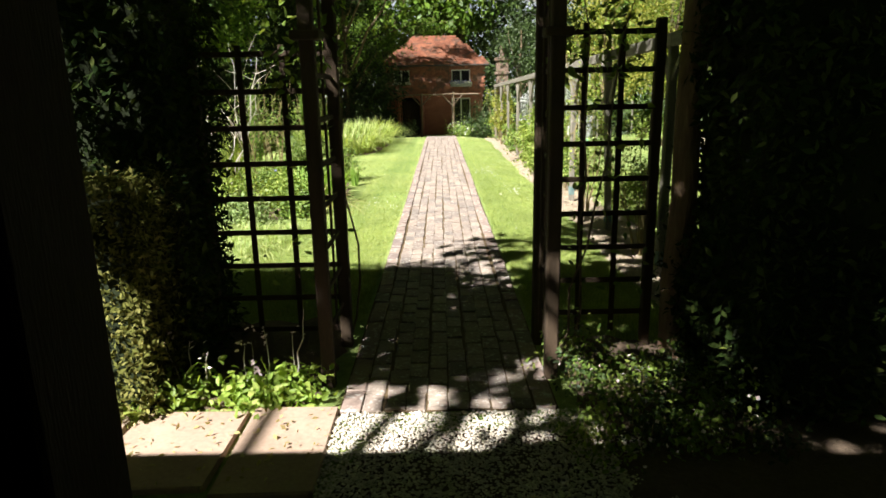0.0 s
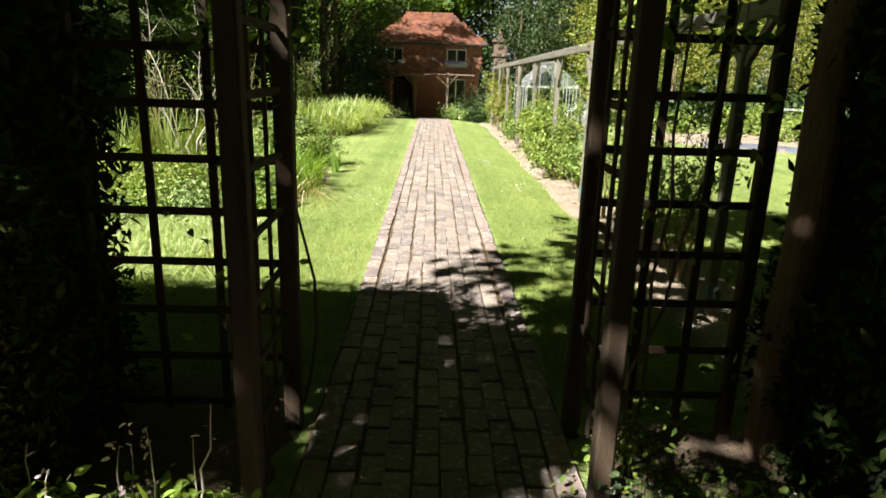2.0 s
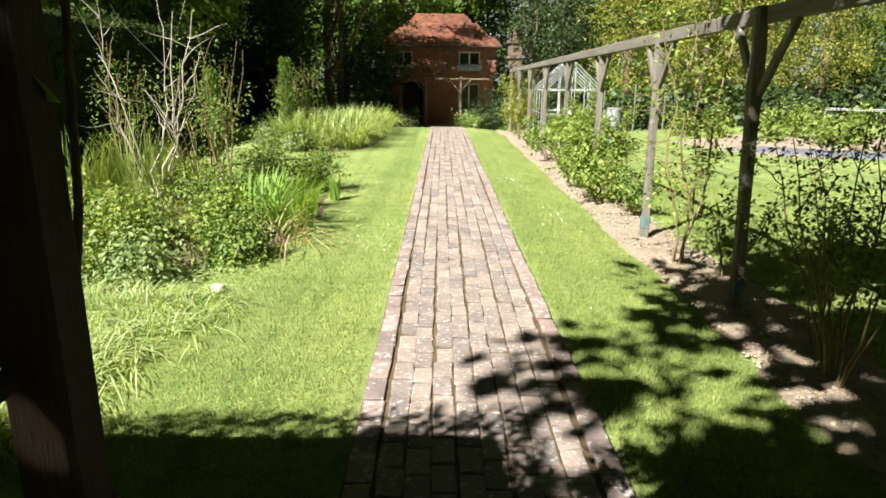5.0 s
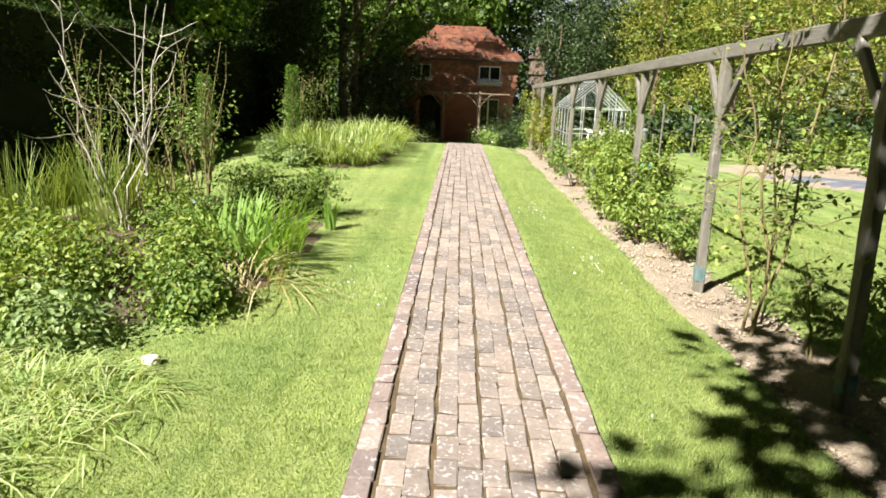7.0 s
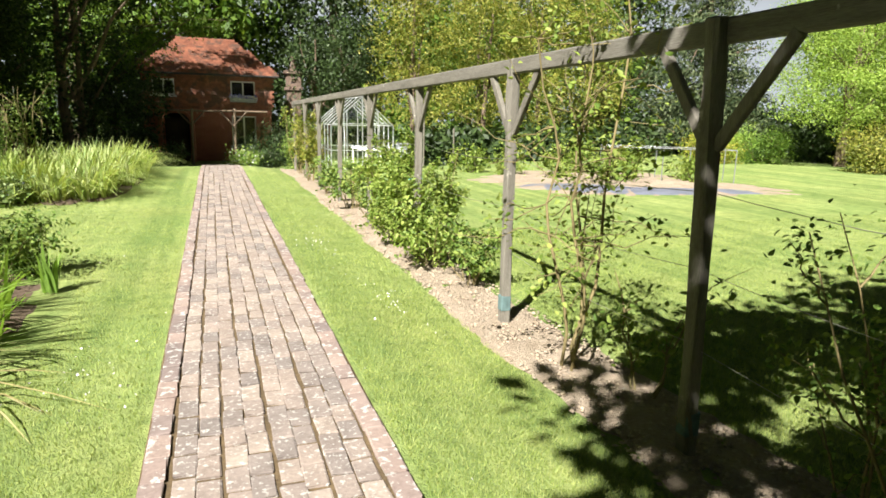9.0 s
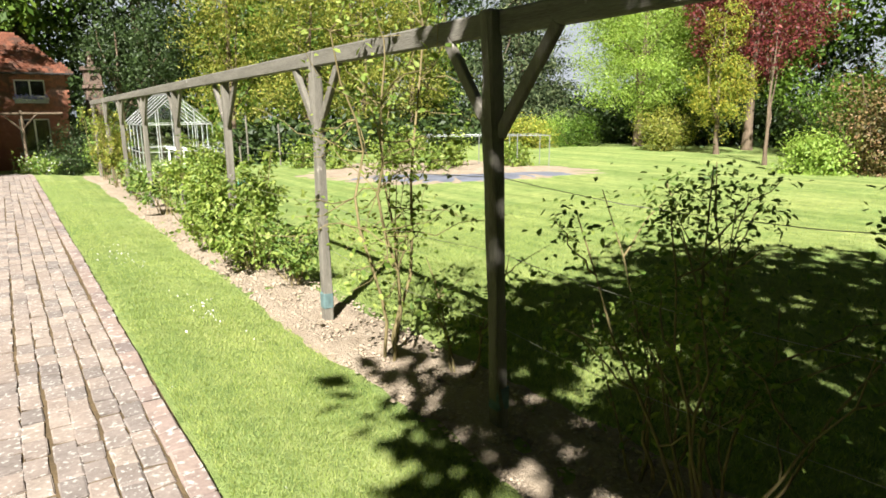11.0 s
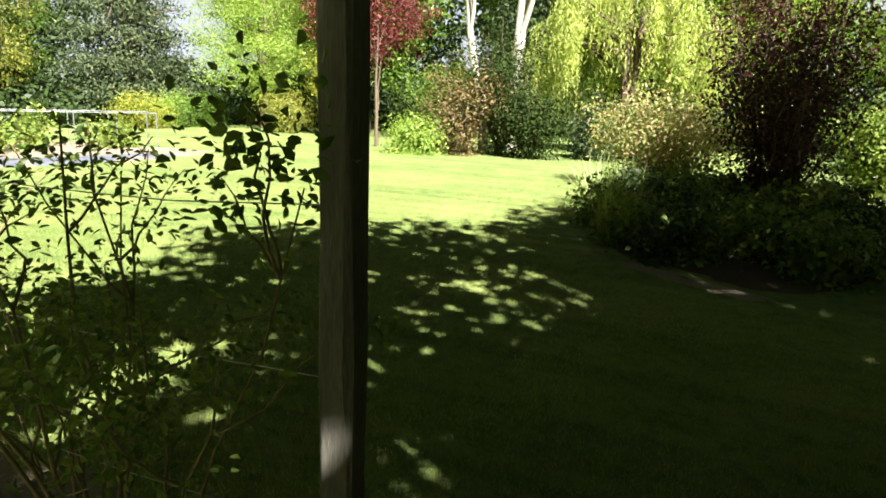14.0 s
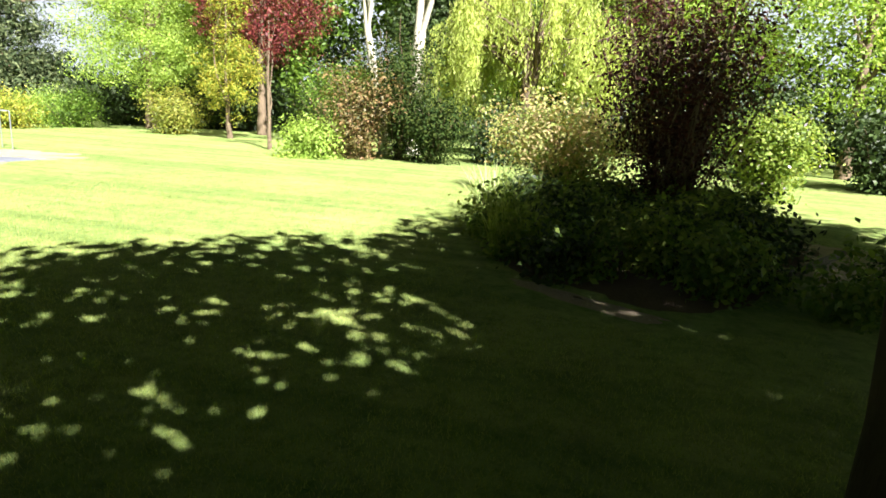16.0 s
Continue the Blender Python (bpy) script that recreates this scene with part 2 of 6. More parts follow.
L_SILVER = leafy("silver_leaf", (0.13, 0.205, 0.07), (0.21, 0.295, 0.11), (0.31, 0.375, 0.175), 0.3)


# ---- mesh helpers ----
def link(name, data, parent=None, material=None):
    ob = new(name, data)
    if material:
        data.materials.append(material)
    ob.parent = parent
    return ob


def from_arrays(name, verts, faces):
    """A mesh from arrays: verts (n, 3), faces (m, 3 or 4)."""
    me = bpy.data.meshes.new(name)
    verts, faces = np.asarray(verts, dtype=np.float32), np.asarray(faces, dtype=np.int32)
    k = faces.shape[1]
    me.vertices.add(len(verts))
    me.vertices.foreach_set("co", verts.ravel())
    me.loops.add(faces.size)
    me.loops.foreach_set("vertex_index", faces.ravel())
    me.polygons.add(len(faces))
    me.polygons.foreach_set("loop_start", np.arange(0, faces.size, k, dtype=np.int32))
    me.update(calc_edges=True)
    me.validate()
    return me


def thing(name, label, category, at=(0, 0, 0), group="", kind=""):
    e = new(name)
    e.empty_display_size = 0.1
    e.location = at
    return tagged(e, label, category, group, kind)


def part(name, bm, material, parent=None, label="", smooth=False):
    me = bpy.data.meshes.new(name)
    bm.normal_update()
    bm.to_mesh(me)
    bm.free()
    if smooth:
        me.polygons.foreach_set("use_smooth", [True] * len(me.polygons))
    return tagged(link(name, me, parent, material), label)


def bm_box(bm, lo, hi, bevel=0.0, m=None):
    lo, hi = Vector(lo), Vector(hi)
    r = bmesh.ops.create_cube(bm, size=1, matrix=(m or Matrix()) @ Matrix.Translation((lo + hi) / 2) @ Matrix.Diagonal((*(hi - lo), 1)))
    if bevel:
        es = list({e for v in r["verts"] for e in v.link_edges})
        bmesh.ops.bevel(bm, geom=es, offset=bevel, segments=1, affect="EDGES")


def box_part(name, lo, hi, material, parent=None, label="", bevel=0.006, m=None):
    bm = bmesh.new()
    bm_box(bm, lo, hi, bevel, m)
    return part(name, bm, material, parent, label)


def bar_between(name, a, b, w, d, material, parent, label="", bevel=0.006):
    """A squared timber from a to b."""
    a, b = Vector(a), Vector(b)
    q = (b - a).to_track_quat("Z", "Y").to_matrix().to_4x4()
    return box_part(name, (-w / 2, -d / 2, 0), (w / 2, d / 2, (b - a).length), material, parent, label, bevel, Matrix.Translation(a) @ q)


def tube_arrays(points, radii, sides=7):
    p = np.asarray(points, dtype=float)
    t = np.gradient(p, axis=0)
    t /= np.linalg.norm(t, axis=1)[:, None] + 1e-9
    ref = np.where(np.abs(t[:, 2:3]) > 0.9, np.array([[1.0, 0, 0]]), np.array([[0, 0, 1.0]]))
    u = np.cross(t, ref)
    u /= np.linalg.norm(u, axis=1)[:, None] + 1e-9
    w = np.cross(t, u)
    a = np.linspace(0, 2 * np.pi, sides, endpoint=False)
    r = np.asarray(radii, dtype=float)[:, None, None]
    v = p[:, None, :] + r * (np.cos(a)[None, :, None] * u[:, None, :] + np.sin(a)[None, :, None] * w[:, None, :])
    n = len(p)
    f = [(i * sides + j, i * sides + (j + 1) % sides, (i + 1) * sides + (j + 1) % sides, (i + 1) * sides + j) for i in range(n - 1) for j in range(sides)]
    return v.reshape(-1, 3), np.array(f)


def joined(pieces):
    vs, fs, k = [], [], 0
    for v, f in pieces:
        vs.append(v)
        fs.append(f + k)
        k += len(v)
    return np.concatenate(vs), np.concatenate(fs)


def tubes(name, lines, material, parent=None, label="", sides=6):
    """Round stems: lines of (points, radii), joined."""
    v, f = joined([tube_arrays(p, r, sides) for p, r in lines])
    me = from_arrays(name, v, f)
    me.polygons.foreach_set("use_smooth", [True] * len(me.polygons))
    return tagged(link(name, me, parent, material), label)


def wander(rng, a, b, n=7, amount=0.08):
    a, b = np.asarray(a, float), np.asarray(b, float)
    s = np.linspace(0, 1, n)[:, None]
    off = np.cumsum(rng.normal(0, amount / n ** 0.5, (n, 3)), axis=0)
    off -= off[0]
    return a + (b - a) * s + off * np.linalg.norm(b - a)


def leaf_arrays(rng, at, size, slender=0.5, droop=0.0, out=None, out_w=0.6, fine=False):
    """A pointed four-cornered leaf, slightly folded, at each place."""
    n = len(at)
    up = rng.normal(size=(n, 3)) * 0.55
    if out is not None:
        up += out * out_w
    up[:, 2] += 0.35
    ax = np.cross(up, rng.normal(size=(n, 3)))
    ax[:, 2] -= droop * np.linalg.norm(ax, axis=1)
    ax /= np.linalg.norm(ax, axis=1)[:, None] + 1e-9
    sd = np.cross(ax, up)
    sd /= np.linalg.norm(sd, axis=1)[:, None] + 1e-9
    up = np.cross(sd, ax)
    s = (size * rng.uniform(0.6, 1.3, n))[:, None]
    if fine:
        k = slender * 0.5
        v = np.stack([at, at + ax * s * 0.3 + sd * s * k + up * s * 0.10, at + ax * s * 0.7 + sd * s * k * 0.75 + up * s * 0.06, at + ax * s - up * s * 0.08,
                      at + ax * s * 0.7 - sd * s * k * 0.75 + up * s * 0.06, at + ax * s * 0.3 - sd * s * k + up * s * 0.10], axis=1).reshape(-1, 3)
        f = (np.array([(0, 1, 2, 3), (0, 3, 4, 5)])[None] + 6 * np.arange(n)[:, None, None]).reshape(-1, 4)
        return v, f
    v = np.stack([at, at + ax * s * 0.5 + sd * s * slender * 0.5 + up * s * 0.08, at + ax * s, at + ax * s * 0.5 - sd * s * slender * 0.5 + up * s * 0.08], axis=1).reshape(-1, 3)
    return v, np.arange(4 * n).reshape(n, 4)


def leaves(name, rng, at, size, material, parent=None, label="", **kw):
    v, f = leaf_arrays(rng, at, size, **kw)
    return tagged(link(name, from_arrays(name, v, f), parent, material), label)


def clumped(rng, blobs, clumps, per, spread, shell=0.55):
    """Places in clumps over ellipsoids (centre, radii); returns places and outward ways."""
    vol = np.array([r[0] * r[1] * r[2] for _, r in blobs]) ** 0.7
    pick = rng.choice(len(blobs), clumps, p=vol / vol.sum())
    c, r = np.array([b[0] for b in blobs], float)[pick], np.array([b[1] for b in blobs], float)[pick]
    d = rng.normal(size=(clumps, 3))
    d /= np.linalg.norm(d, axis=1)[:, None]
    rad = (shell + (1 - shell) * rng.uniform(0, 1, clumps) ** 0.6)[:, None] * rng.uniform(0.82, 1.14, (clumps, 1))
    cc = c + d * r * rad
    g = rng.normal(size=(clumps * per, 3))
    g /= np.linalg.norm(g, axis=1)[:, None]
    big = np.repeat(rng.uniform(0.6, 1.4, clumps), per)[:, None]
    at = np.repeat(cc, per, axis=0) + g * spread * 1.7 * big * np.array((1.25, 1.25, 0.8)) * rng.uniform(0.3, 1.0, (clumps * per, 1)) ** 0.5
    out = g + 0.35 * np.repeat(d, per, axis=0)
    return at, out / (np.linalg.norm(out, axis=1)[:, None] + 1e-9), cc


def smooth_step(a, b, v):
    s = np.clip((np.asarray(v, float) - a) / (b - a), 0, 1)
    return s * s * (3 - 2 * s)


def ground_z(x, y):
    """Height of the ground: level along the path, lower over the lawn to the east and towards the house."""
    z = -0.12 * smooth_step(0.8, 2.2, x) - 0.08 * smooth_step(2.2, 6, x)
    z = z - 0.50 * smooth_step(24, 34, y) * (1 - smooth_step(5, 12, x))
    return z


def gz(x, y):
    return float(ground_z(x, y))


# ---- ground ----
def ground():
    xs = np.concatenate([[-400, -150, -70, -40, -25], np.arange(-16, -1, 0.5), np.arange(-1, 3.01, 0.1), np.arange(3.5, 26, 0.5), [30, 40, 60, 100, 200, 400]])
    ys = np.concatenate([[-400, -100, -40, -20, -10], np.arange(-5, 36, 0.5), [40, 45, 55, 80, 150, 400]])
    X, Y = np.meshgrid(xs, ys)
    Z = ground_z(X, Y)
    wob = np.array([noise.noise(Vector((x * 0.8, y * 0.8, 3.0))) for x, y in zip(X.ravel(), Y.ravel())]).reshape(X.shape)
    Z = Z + 0.006 * wob * (np.abs(X - 0.02) > 0.75)
    nx, ny = len(xs), len(ys)
    i = np.arange(nx * ny).reshape(ny, nx)
    f = np.stack([i[:-1, :-1], i[:-1, 1:], i[1:, 1:], i[1:, :-1]], axis=-1).reshape(-1, 4)
    me = from_arrays("ground", np.stack([X, Y, Z], -1).reshape(-1, 3), f)
    me.polygons.foreach_set("use_smooth", [True] * len(me.polygons))
    return tagged(link("ground", me, None, LAWN), "bright green mown lawn with faint mower stripes", "lawn", kind="structure")


ground()


def patch(name, outline, lift, material, label, category, seed, kind="structure", bumps=0.02, inner=5):
    """A low uneven mound over the ground, its outline fading down to it: rings scaled to the centre."""
    rng = np.random.default_rng(seed)
    o = np.array(outline, float)
    dense = []
    for a, b in zip(o, np.roll(o, -1, axis=0)):
        for s in np.linspace(0, 1, max(2, int(np.linalg.norm(b - a) / 0.25)), endpoint=False):
            dense.append(a + (b - a) * s)
    d = np.array(dense)
    for _ in range(3):
        d = (np.roll(d, 1, 0) + 2 * d + np.roll(d, -1, 0)) / 4
    c = d.mean(0)
    n = len(d)
    v, f = [], []
    for k in range(inner + 1):
        s = 1 - k / (inner + 0.3)
        ring = c + (d - c) * s + rng.normal(0, 0.015, d.shape)
        up = -0.015 if k == 0 else lift * min(1, k / 1.5) + rng.normal(0, bumps, n)
        v.append(np.column_stack([ring, ground_z(ring[:, 0], ring[:, 1]) + up]))
    for k in range(inner):
        for j in range(n):
            f.append((k * n + j, k * n + (j + 1) % n, (k + 1) * n + (j + 1) % n, (k + 1) * n + j))
    v = np.concatenate(v)
    v = np.vstack([v, [*c, gz(*c) + lift]])
    me = from_arrays(name, v, f)
    bm = bmesh.new()
    bm.from_mesh(me)
    bm.verts.ensure_lookup_table()
    for j in range(n):
        bm.faces.new((bm.verts[inner * n + j], bm.verts[inner * n + (j + 1) % n], bm.verts[len(v) - 1]))
    bmesh.ops.recalc_face_normals(bm, faces=bm.faces)
    ob = part(name, bm, material, None, "", True)
    return tagged(ob, label, category, kind=kind)


# long soil strip under the pergola
def strip_bed():
    ys = np.arange(4.6, 27, 0.16)
    rng = np.random.default_rng(4)
    v, f = [], []
    m = 9
    for y in ys:
        a, b = 1.72 + 0.05 * math.sin(y * 1.7) + rng.normal(0, 0.02), 2.62 + 0.08 * math.sin(y * 0.9 + 1) + rng.normal(0, 0.03)
        for k in range(m):
            x = a + (b - a) * k / (m - 1)
            up = -0.02 if k in (0, m - 1) else 0.02 + rng.normal(0, 0.012)
            v.append((x, y, gz(x, y) + up))
    for i in range(len(ys) - 1):
        for k in range(m - 1):
            f.append((i * m + k, i * m + k + 1, (i + 1) * m + k + 1, (i + 1) * m + k))
    me = from_arrays("soil_bed", v, f)
    return tagged(link("soil_bed", me, None, SOIL), "long strip of dry pale crumbly soil under the pergola", "flower bed", kind="structure")


strip_bed()
BED_ONE = [(-4.9, 8.6), (-3.6, 7.7), (-2.6, 7.9), (-2.0, 8.7), (-1.55, 9.6), (-1.5, 11.0), (-1.75, 12.6), (-2.6, 13.8), (-3.8, 14.2), (-4.8, 13.0), (-5.2, 10.5)]
BED_TWO = [(-4.6, 20.2), (-3.6, 18.0), (-2.4, 17.4), (-1.8, 18.6), (-1.7, 22.0), (-1.8, 25.5), (-3.0, 26.5), (-4.6, 25.0)]
ISLAND = [(8.6, 6.6), (7.9, 5.6), (7.5, 4.6), (8.2, 3.9), (9.6, 3.4), (11.4, 2.5), (13.5, 2.6), (15.6, 5), (14.6, 7.2), (12, 7.4), (10, 7.2)]
patch("flower_bed", BED_ONE, 0.05, DARKSOIL, "curved flower bed of dark soil cut into the lawn", "flower bed", 1)
patch("flower_bed", BED_TWO, 0.06, DARKSOIL, "oval flower bed of dark soil beside the path", "flower bed", 2)
patch("flower_bed", ISLAND, 0.07, DARKSOIL, "shaded island flower bed with a bare earth edge", "flower bed", 3)
patch("soil_edge", [(8.25, 6.6), (7.55, 5.6), (7.1, 4.6), (7.35, 4.3), (7.8, 5.3), (8.5, 6.5)], 0.012, SOIL, "bare dry earth verge of the island bed", "soil", 5, bumps=0.006, inner=3)
patch("vegetable_plot", [(6.5, 23.2), (7.6, 19.2), (10.5, 18.3), (15.4, 18.0), (15.6, 19.4), (14.5, 25.5), (10, 26.5)], 0.02, SOIL, "bare brown vegetable plot at the lawn's end", "vegetable plot", 6)
patch("ground_sheet", [(7.3, 21.6), (8.2, 19.5), (10.5, 18.75), (14.2, 18.4), (14.0, 19.3), (11, 20.3), (8.6, 22.2)], 0.045, BLUESHEET, "slate-blue ground sheet laid over soil", "ground sheet", 7, kind="thing", bumps=0.008)


def grid_bed(name, x0, x1, y0, y1, lift, material, label, category, seed, bumps=0.008):
    """A rectangular stretch of bare ground with a ragged rim."""
    rng = np.random.default_rng(seed)
    nx, ny = int((x1 - x0) / 0.12) + 2, int((y1 - y0) / 0.12) + 2
    X, Y = np.meshgrid(np.linspace(x0, x1, nx), np.linspace(y0, y1, ny))
    X, Y = X + rng.normal(0, 0.025, X.shape), Y + rng.normal(0, 0.025, Y.shape)
    Z = ground_z(X, Y) + lift + rng.normal(0, bumps, X.shape)
    for e in (np.s_[0, :], np.s_[-1, :], np.s_[:, 0], np.s_[:, -1]):
        Z[e] = ground_z(X[e], Y[e]) - 0.03
    i = np.arange(nx * ny).reshape(ny, nx)
    f = np.stack([i[:-1, :-1], i[:-1, 1:], i[1:, 1:], i[1:, :-1]], axis=-1).reshape(-1, 4)
    me = from_arrays(name, np.stack([X, Y, Z], -1).reshape(-1, 3), f)
    return tagged(link(name, me, None, material), label, category, kind="structure")


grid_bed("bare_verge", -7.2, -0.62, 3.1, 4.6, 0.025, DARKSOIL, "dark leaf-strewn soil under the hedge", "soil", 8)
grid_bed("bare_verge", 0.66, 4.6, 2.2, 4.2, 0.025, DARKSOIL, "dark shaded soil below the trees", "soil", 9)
grid_bed("gravel_strip", 8.6, 12.2, 1.9, 3.3, 0.012, CLOD, "narrow strip of loose grey gravel beside the bed", "gravel", 10)


def haze_ring():
    """A glowing ring added as pale haze low over the horizon, all round, fading upwards into the blue."""
    n, r, h = 64, 160.0, 46.0
    a = np.linspace(0, 2 * math.pi, n, endpoint=False)
    v = [(r * math.cos(t), r * math.sin(t), z) for z in (-2.0, h) for t in a]
    f = [(i, (i + 1) % n, n + (i + 1) % n, n + i) for i in range(n)]
    m, nt, b = nodes_of("haze_glow")
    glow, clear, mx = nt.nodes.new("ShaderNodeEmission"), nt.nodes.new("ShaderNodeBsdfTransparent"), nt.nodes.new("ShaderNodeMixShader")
    # the ring emits its own light so sky gaps between trees look white
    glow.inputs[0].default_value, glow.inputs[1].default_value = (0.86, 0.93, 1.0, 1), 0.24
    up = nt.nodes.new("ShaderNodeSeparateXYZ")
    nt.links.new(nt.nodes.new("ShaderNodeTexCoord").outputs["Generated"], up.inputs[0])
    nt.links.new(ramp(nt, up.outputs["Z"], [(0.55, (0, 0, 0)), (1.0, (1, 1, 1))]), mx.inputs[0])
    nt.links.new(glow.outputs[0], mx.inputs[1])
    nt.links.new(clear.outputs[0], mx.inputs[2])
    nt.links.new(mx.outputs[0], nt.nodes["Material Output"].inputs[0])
    return tagged(link("backdrop", from_arrays("backdrop", v, f), None, m), "glowing ring added as pale haze over the horizon", "sky", kind="structure")


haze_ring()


# ---- entry: flags, gravel, shed wall with its doorway ----
def entry():
    rng = np.random.default_rng(11)
    fl = thing("stone_paving", "worn pale stone flags with dry leaf litter", "paving", kind="structure")
    for x0, x1, y0, y1 in [(-1.03, -0.57, 2.35, 3.13), (-1.62, -1.045, 2.4, 3.10), (-2.2, -1.635, 2.38, 3.08), (-1.3, -0.57, 1.6, 2.335), (-2.2, -1.315, 1.6, 2.365)]:
        bm = bmesh.new()
        bm_box(bm, (x0 + 0.004, y0 + 0.004, -0.03), (x1 - 0.004, y1 - 0.004, 0.032), 0.012)
        for v in bm.verts:
            v.co += Vector((rng.normal(0, 0.006), rng.normal(0, 0.006), 0))
        part("flag", bm, FLAG, fl)
    # soil-dark base under the pebbles stands in for the shed's shade
    patch("gravel_area", [(-0.58, 0.6), (0.95, 0.6), (0.95, 3.05), (-0.58, 3.05)], 0.012, DARKSOIL, "gravel patch before the brick path, base darkened as shed shade", "gravel", 12, bumps=0.004)
    n = 11000
    at = np.column_stack([rng.uniform(-0.57, 0.95, n), rng.uniform(2.2, 3.06, n), rng.uniform(0.008, 0.022, n)])
    pebbles("pebbles", rng, at, 0.0075, PEBBLE, "small pale rounded gravel stones")
    n = 260
    at = np.column_stack([rng.uniform(-2.2, -0.58, n), rng.uniform(2.4, 3.1, n), np.full(n, 0.037)])
    tagged(leaves("fallen_leaves", rng, at, 0.035, DRY, slender=0.5, droop=0.0), "dry brown fallen leaves on the flags", "leaf litter", kind="stuff")


def pebbles(name, rng, at, r, material, label, parent=None):
    """Small rounded stones, each a squashed octahedron with cut corners."""
    base = np.array([(1, 0, 0), (0, 1, 0), (-1, 0, 0), (0, -1, 0), (0.1, 0.1, 0.8), (0, 0, -0.8)], float)
    faces = np.array([(0, 1, 4), (1, 2, 4), (2, 3, 4), (3, 0, 4), (1, 0, 5), (2, 1, 5), (3, 2, 5), (0, 3, 5)])
    n = len(at)
    a = rng.uniform(0, 6.28, n)
    s = np.stack([rng.uniform(0.6, 1.5, n), rng.uniform(0.6, 1.3, n), rng.uniform(0.4, 0.9, n)], 1) * (r * rng.uniform(0.6, 1.6, n))[:, None]
    v = base[None] * s[:, None, :] + rng.normal(0, r * 0.12, (n, 6, 3))
    c, sn = np.cos(a)[:, None], np.sin(a)[:, None]
    v = np.stack([v[..., 0] * c - v[..., 1] * sn, v[..., 0] * sn + v[..., 1] * c, v[..., 2]], -1) + at[:, None, :]
    f = (faces[None] + 6 * np.arange(n)[:, None, None]).reshape(-1, 3)
    return tagged(link(name, from_arrays(name, v.reshape(-1, 3), f), parent, material), label, "stones", kind="stuff")


entry()


def shed():
    """The dark outbuilding that the walk leaves: a front wall with a doorway, side walls, a roof."""
    s = thing("outbuilding", "timber-boarded outbuilding, coloured shade-dark, with an open doorway", "shed", (0, 0, 0))
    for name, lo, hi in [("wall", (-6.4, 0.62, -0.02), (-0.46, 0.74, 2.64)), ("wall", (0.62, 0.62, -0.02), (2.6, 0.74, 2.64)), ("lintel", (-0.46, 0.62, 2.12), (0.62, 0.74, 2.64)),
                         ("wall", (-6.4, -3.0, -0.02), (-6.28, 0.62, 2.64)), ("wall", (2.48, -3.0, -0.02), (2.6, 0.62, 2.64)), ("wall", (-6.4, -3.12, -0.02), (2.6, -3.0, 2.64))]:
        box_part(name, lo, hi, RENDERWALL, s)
    box_part("roof", (-6.7, -3.4, 2.642), (2.9, 0.62, 2.77), TILE, s, "flat overhanging eaves")
    box_part("floor", (-6.27, -2.99, -0.04), (2.47, 0.61, 0.012), FLAG, s)
    for x in (-0.50, 0.585):
        box_part("door_frame", (x, 0.60, 0.0), (x + 0.075, 0.76, 2.12), STAINED, s)


shed()


# ---- brick path ----
def brick_mesh(name, w, l, h, rng):
    bm = bmesh.new()
    bm_box(bm, (-w / 2, -l / 2, -h), (w / 2, l / 2, 0), 0.005)
    for v in bm.verts:
        v.co += Vector((rng.normal(0, 0.0032), rng.normal(0, 0.004), rng.normal(0, 0.0018)))
    me = bpy.data.meshes.new(name)
    bm.to_mesh(me)
    bm.free()
    return me


X0, X1, Y_START, Y_END = -0.565, 0.592, 3.07, 32.0
NEAR = (4.9, 10.55)


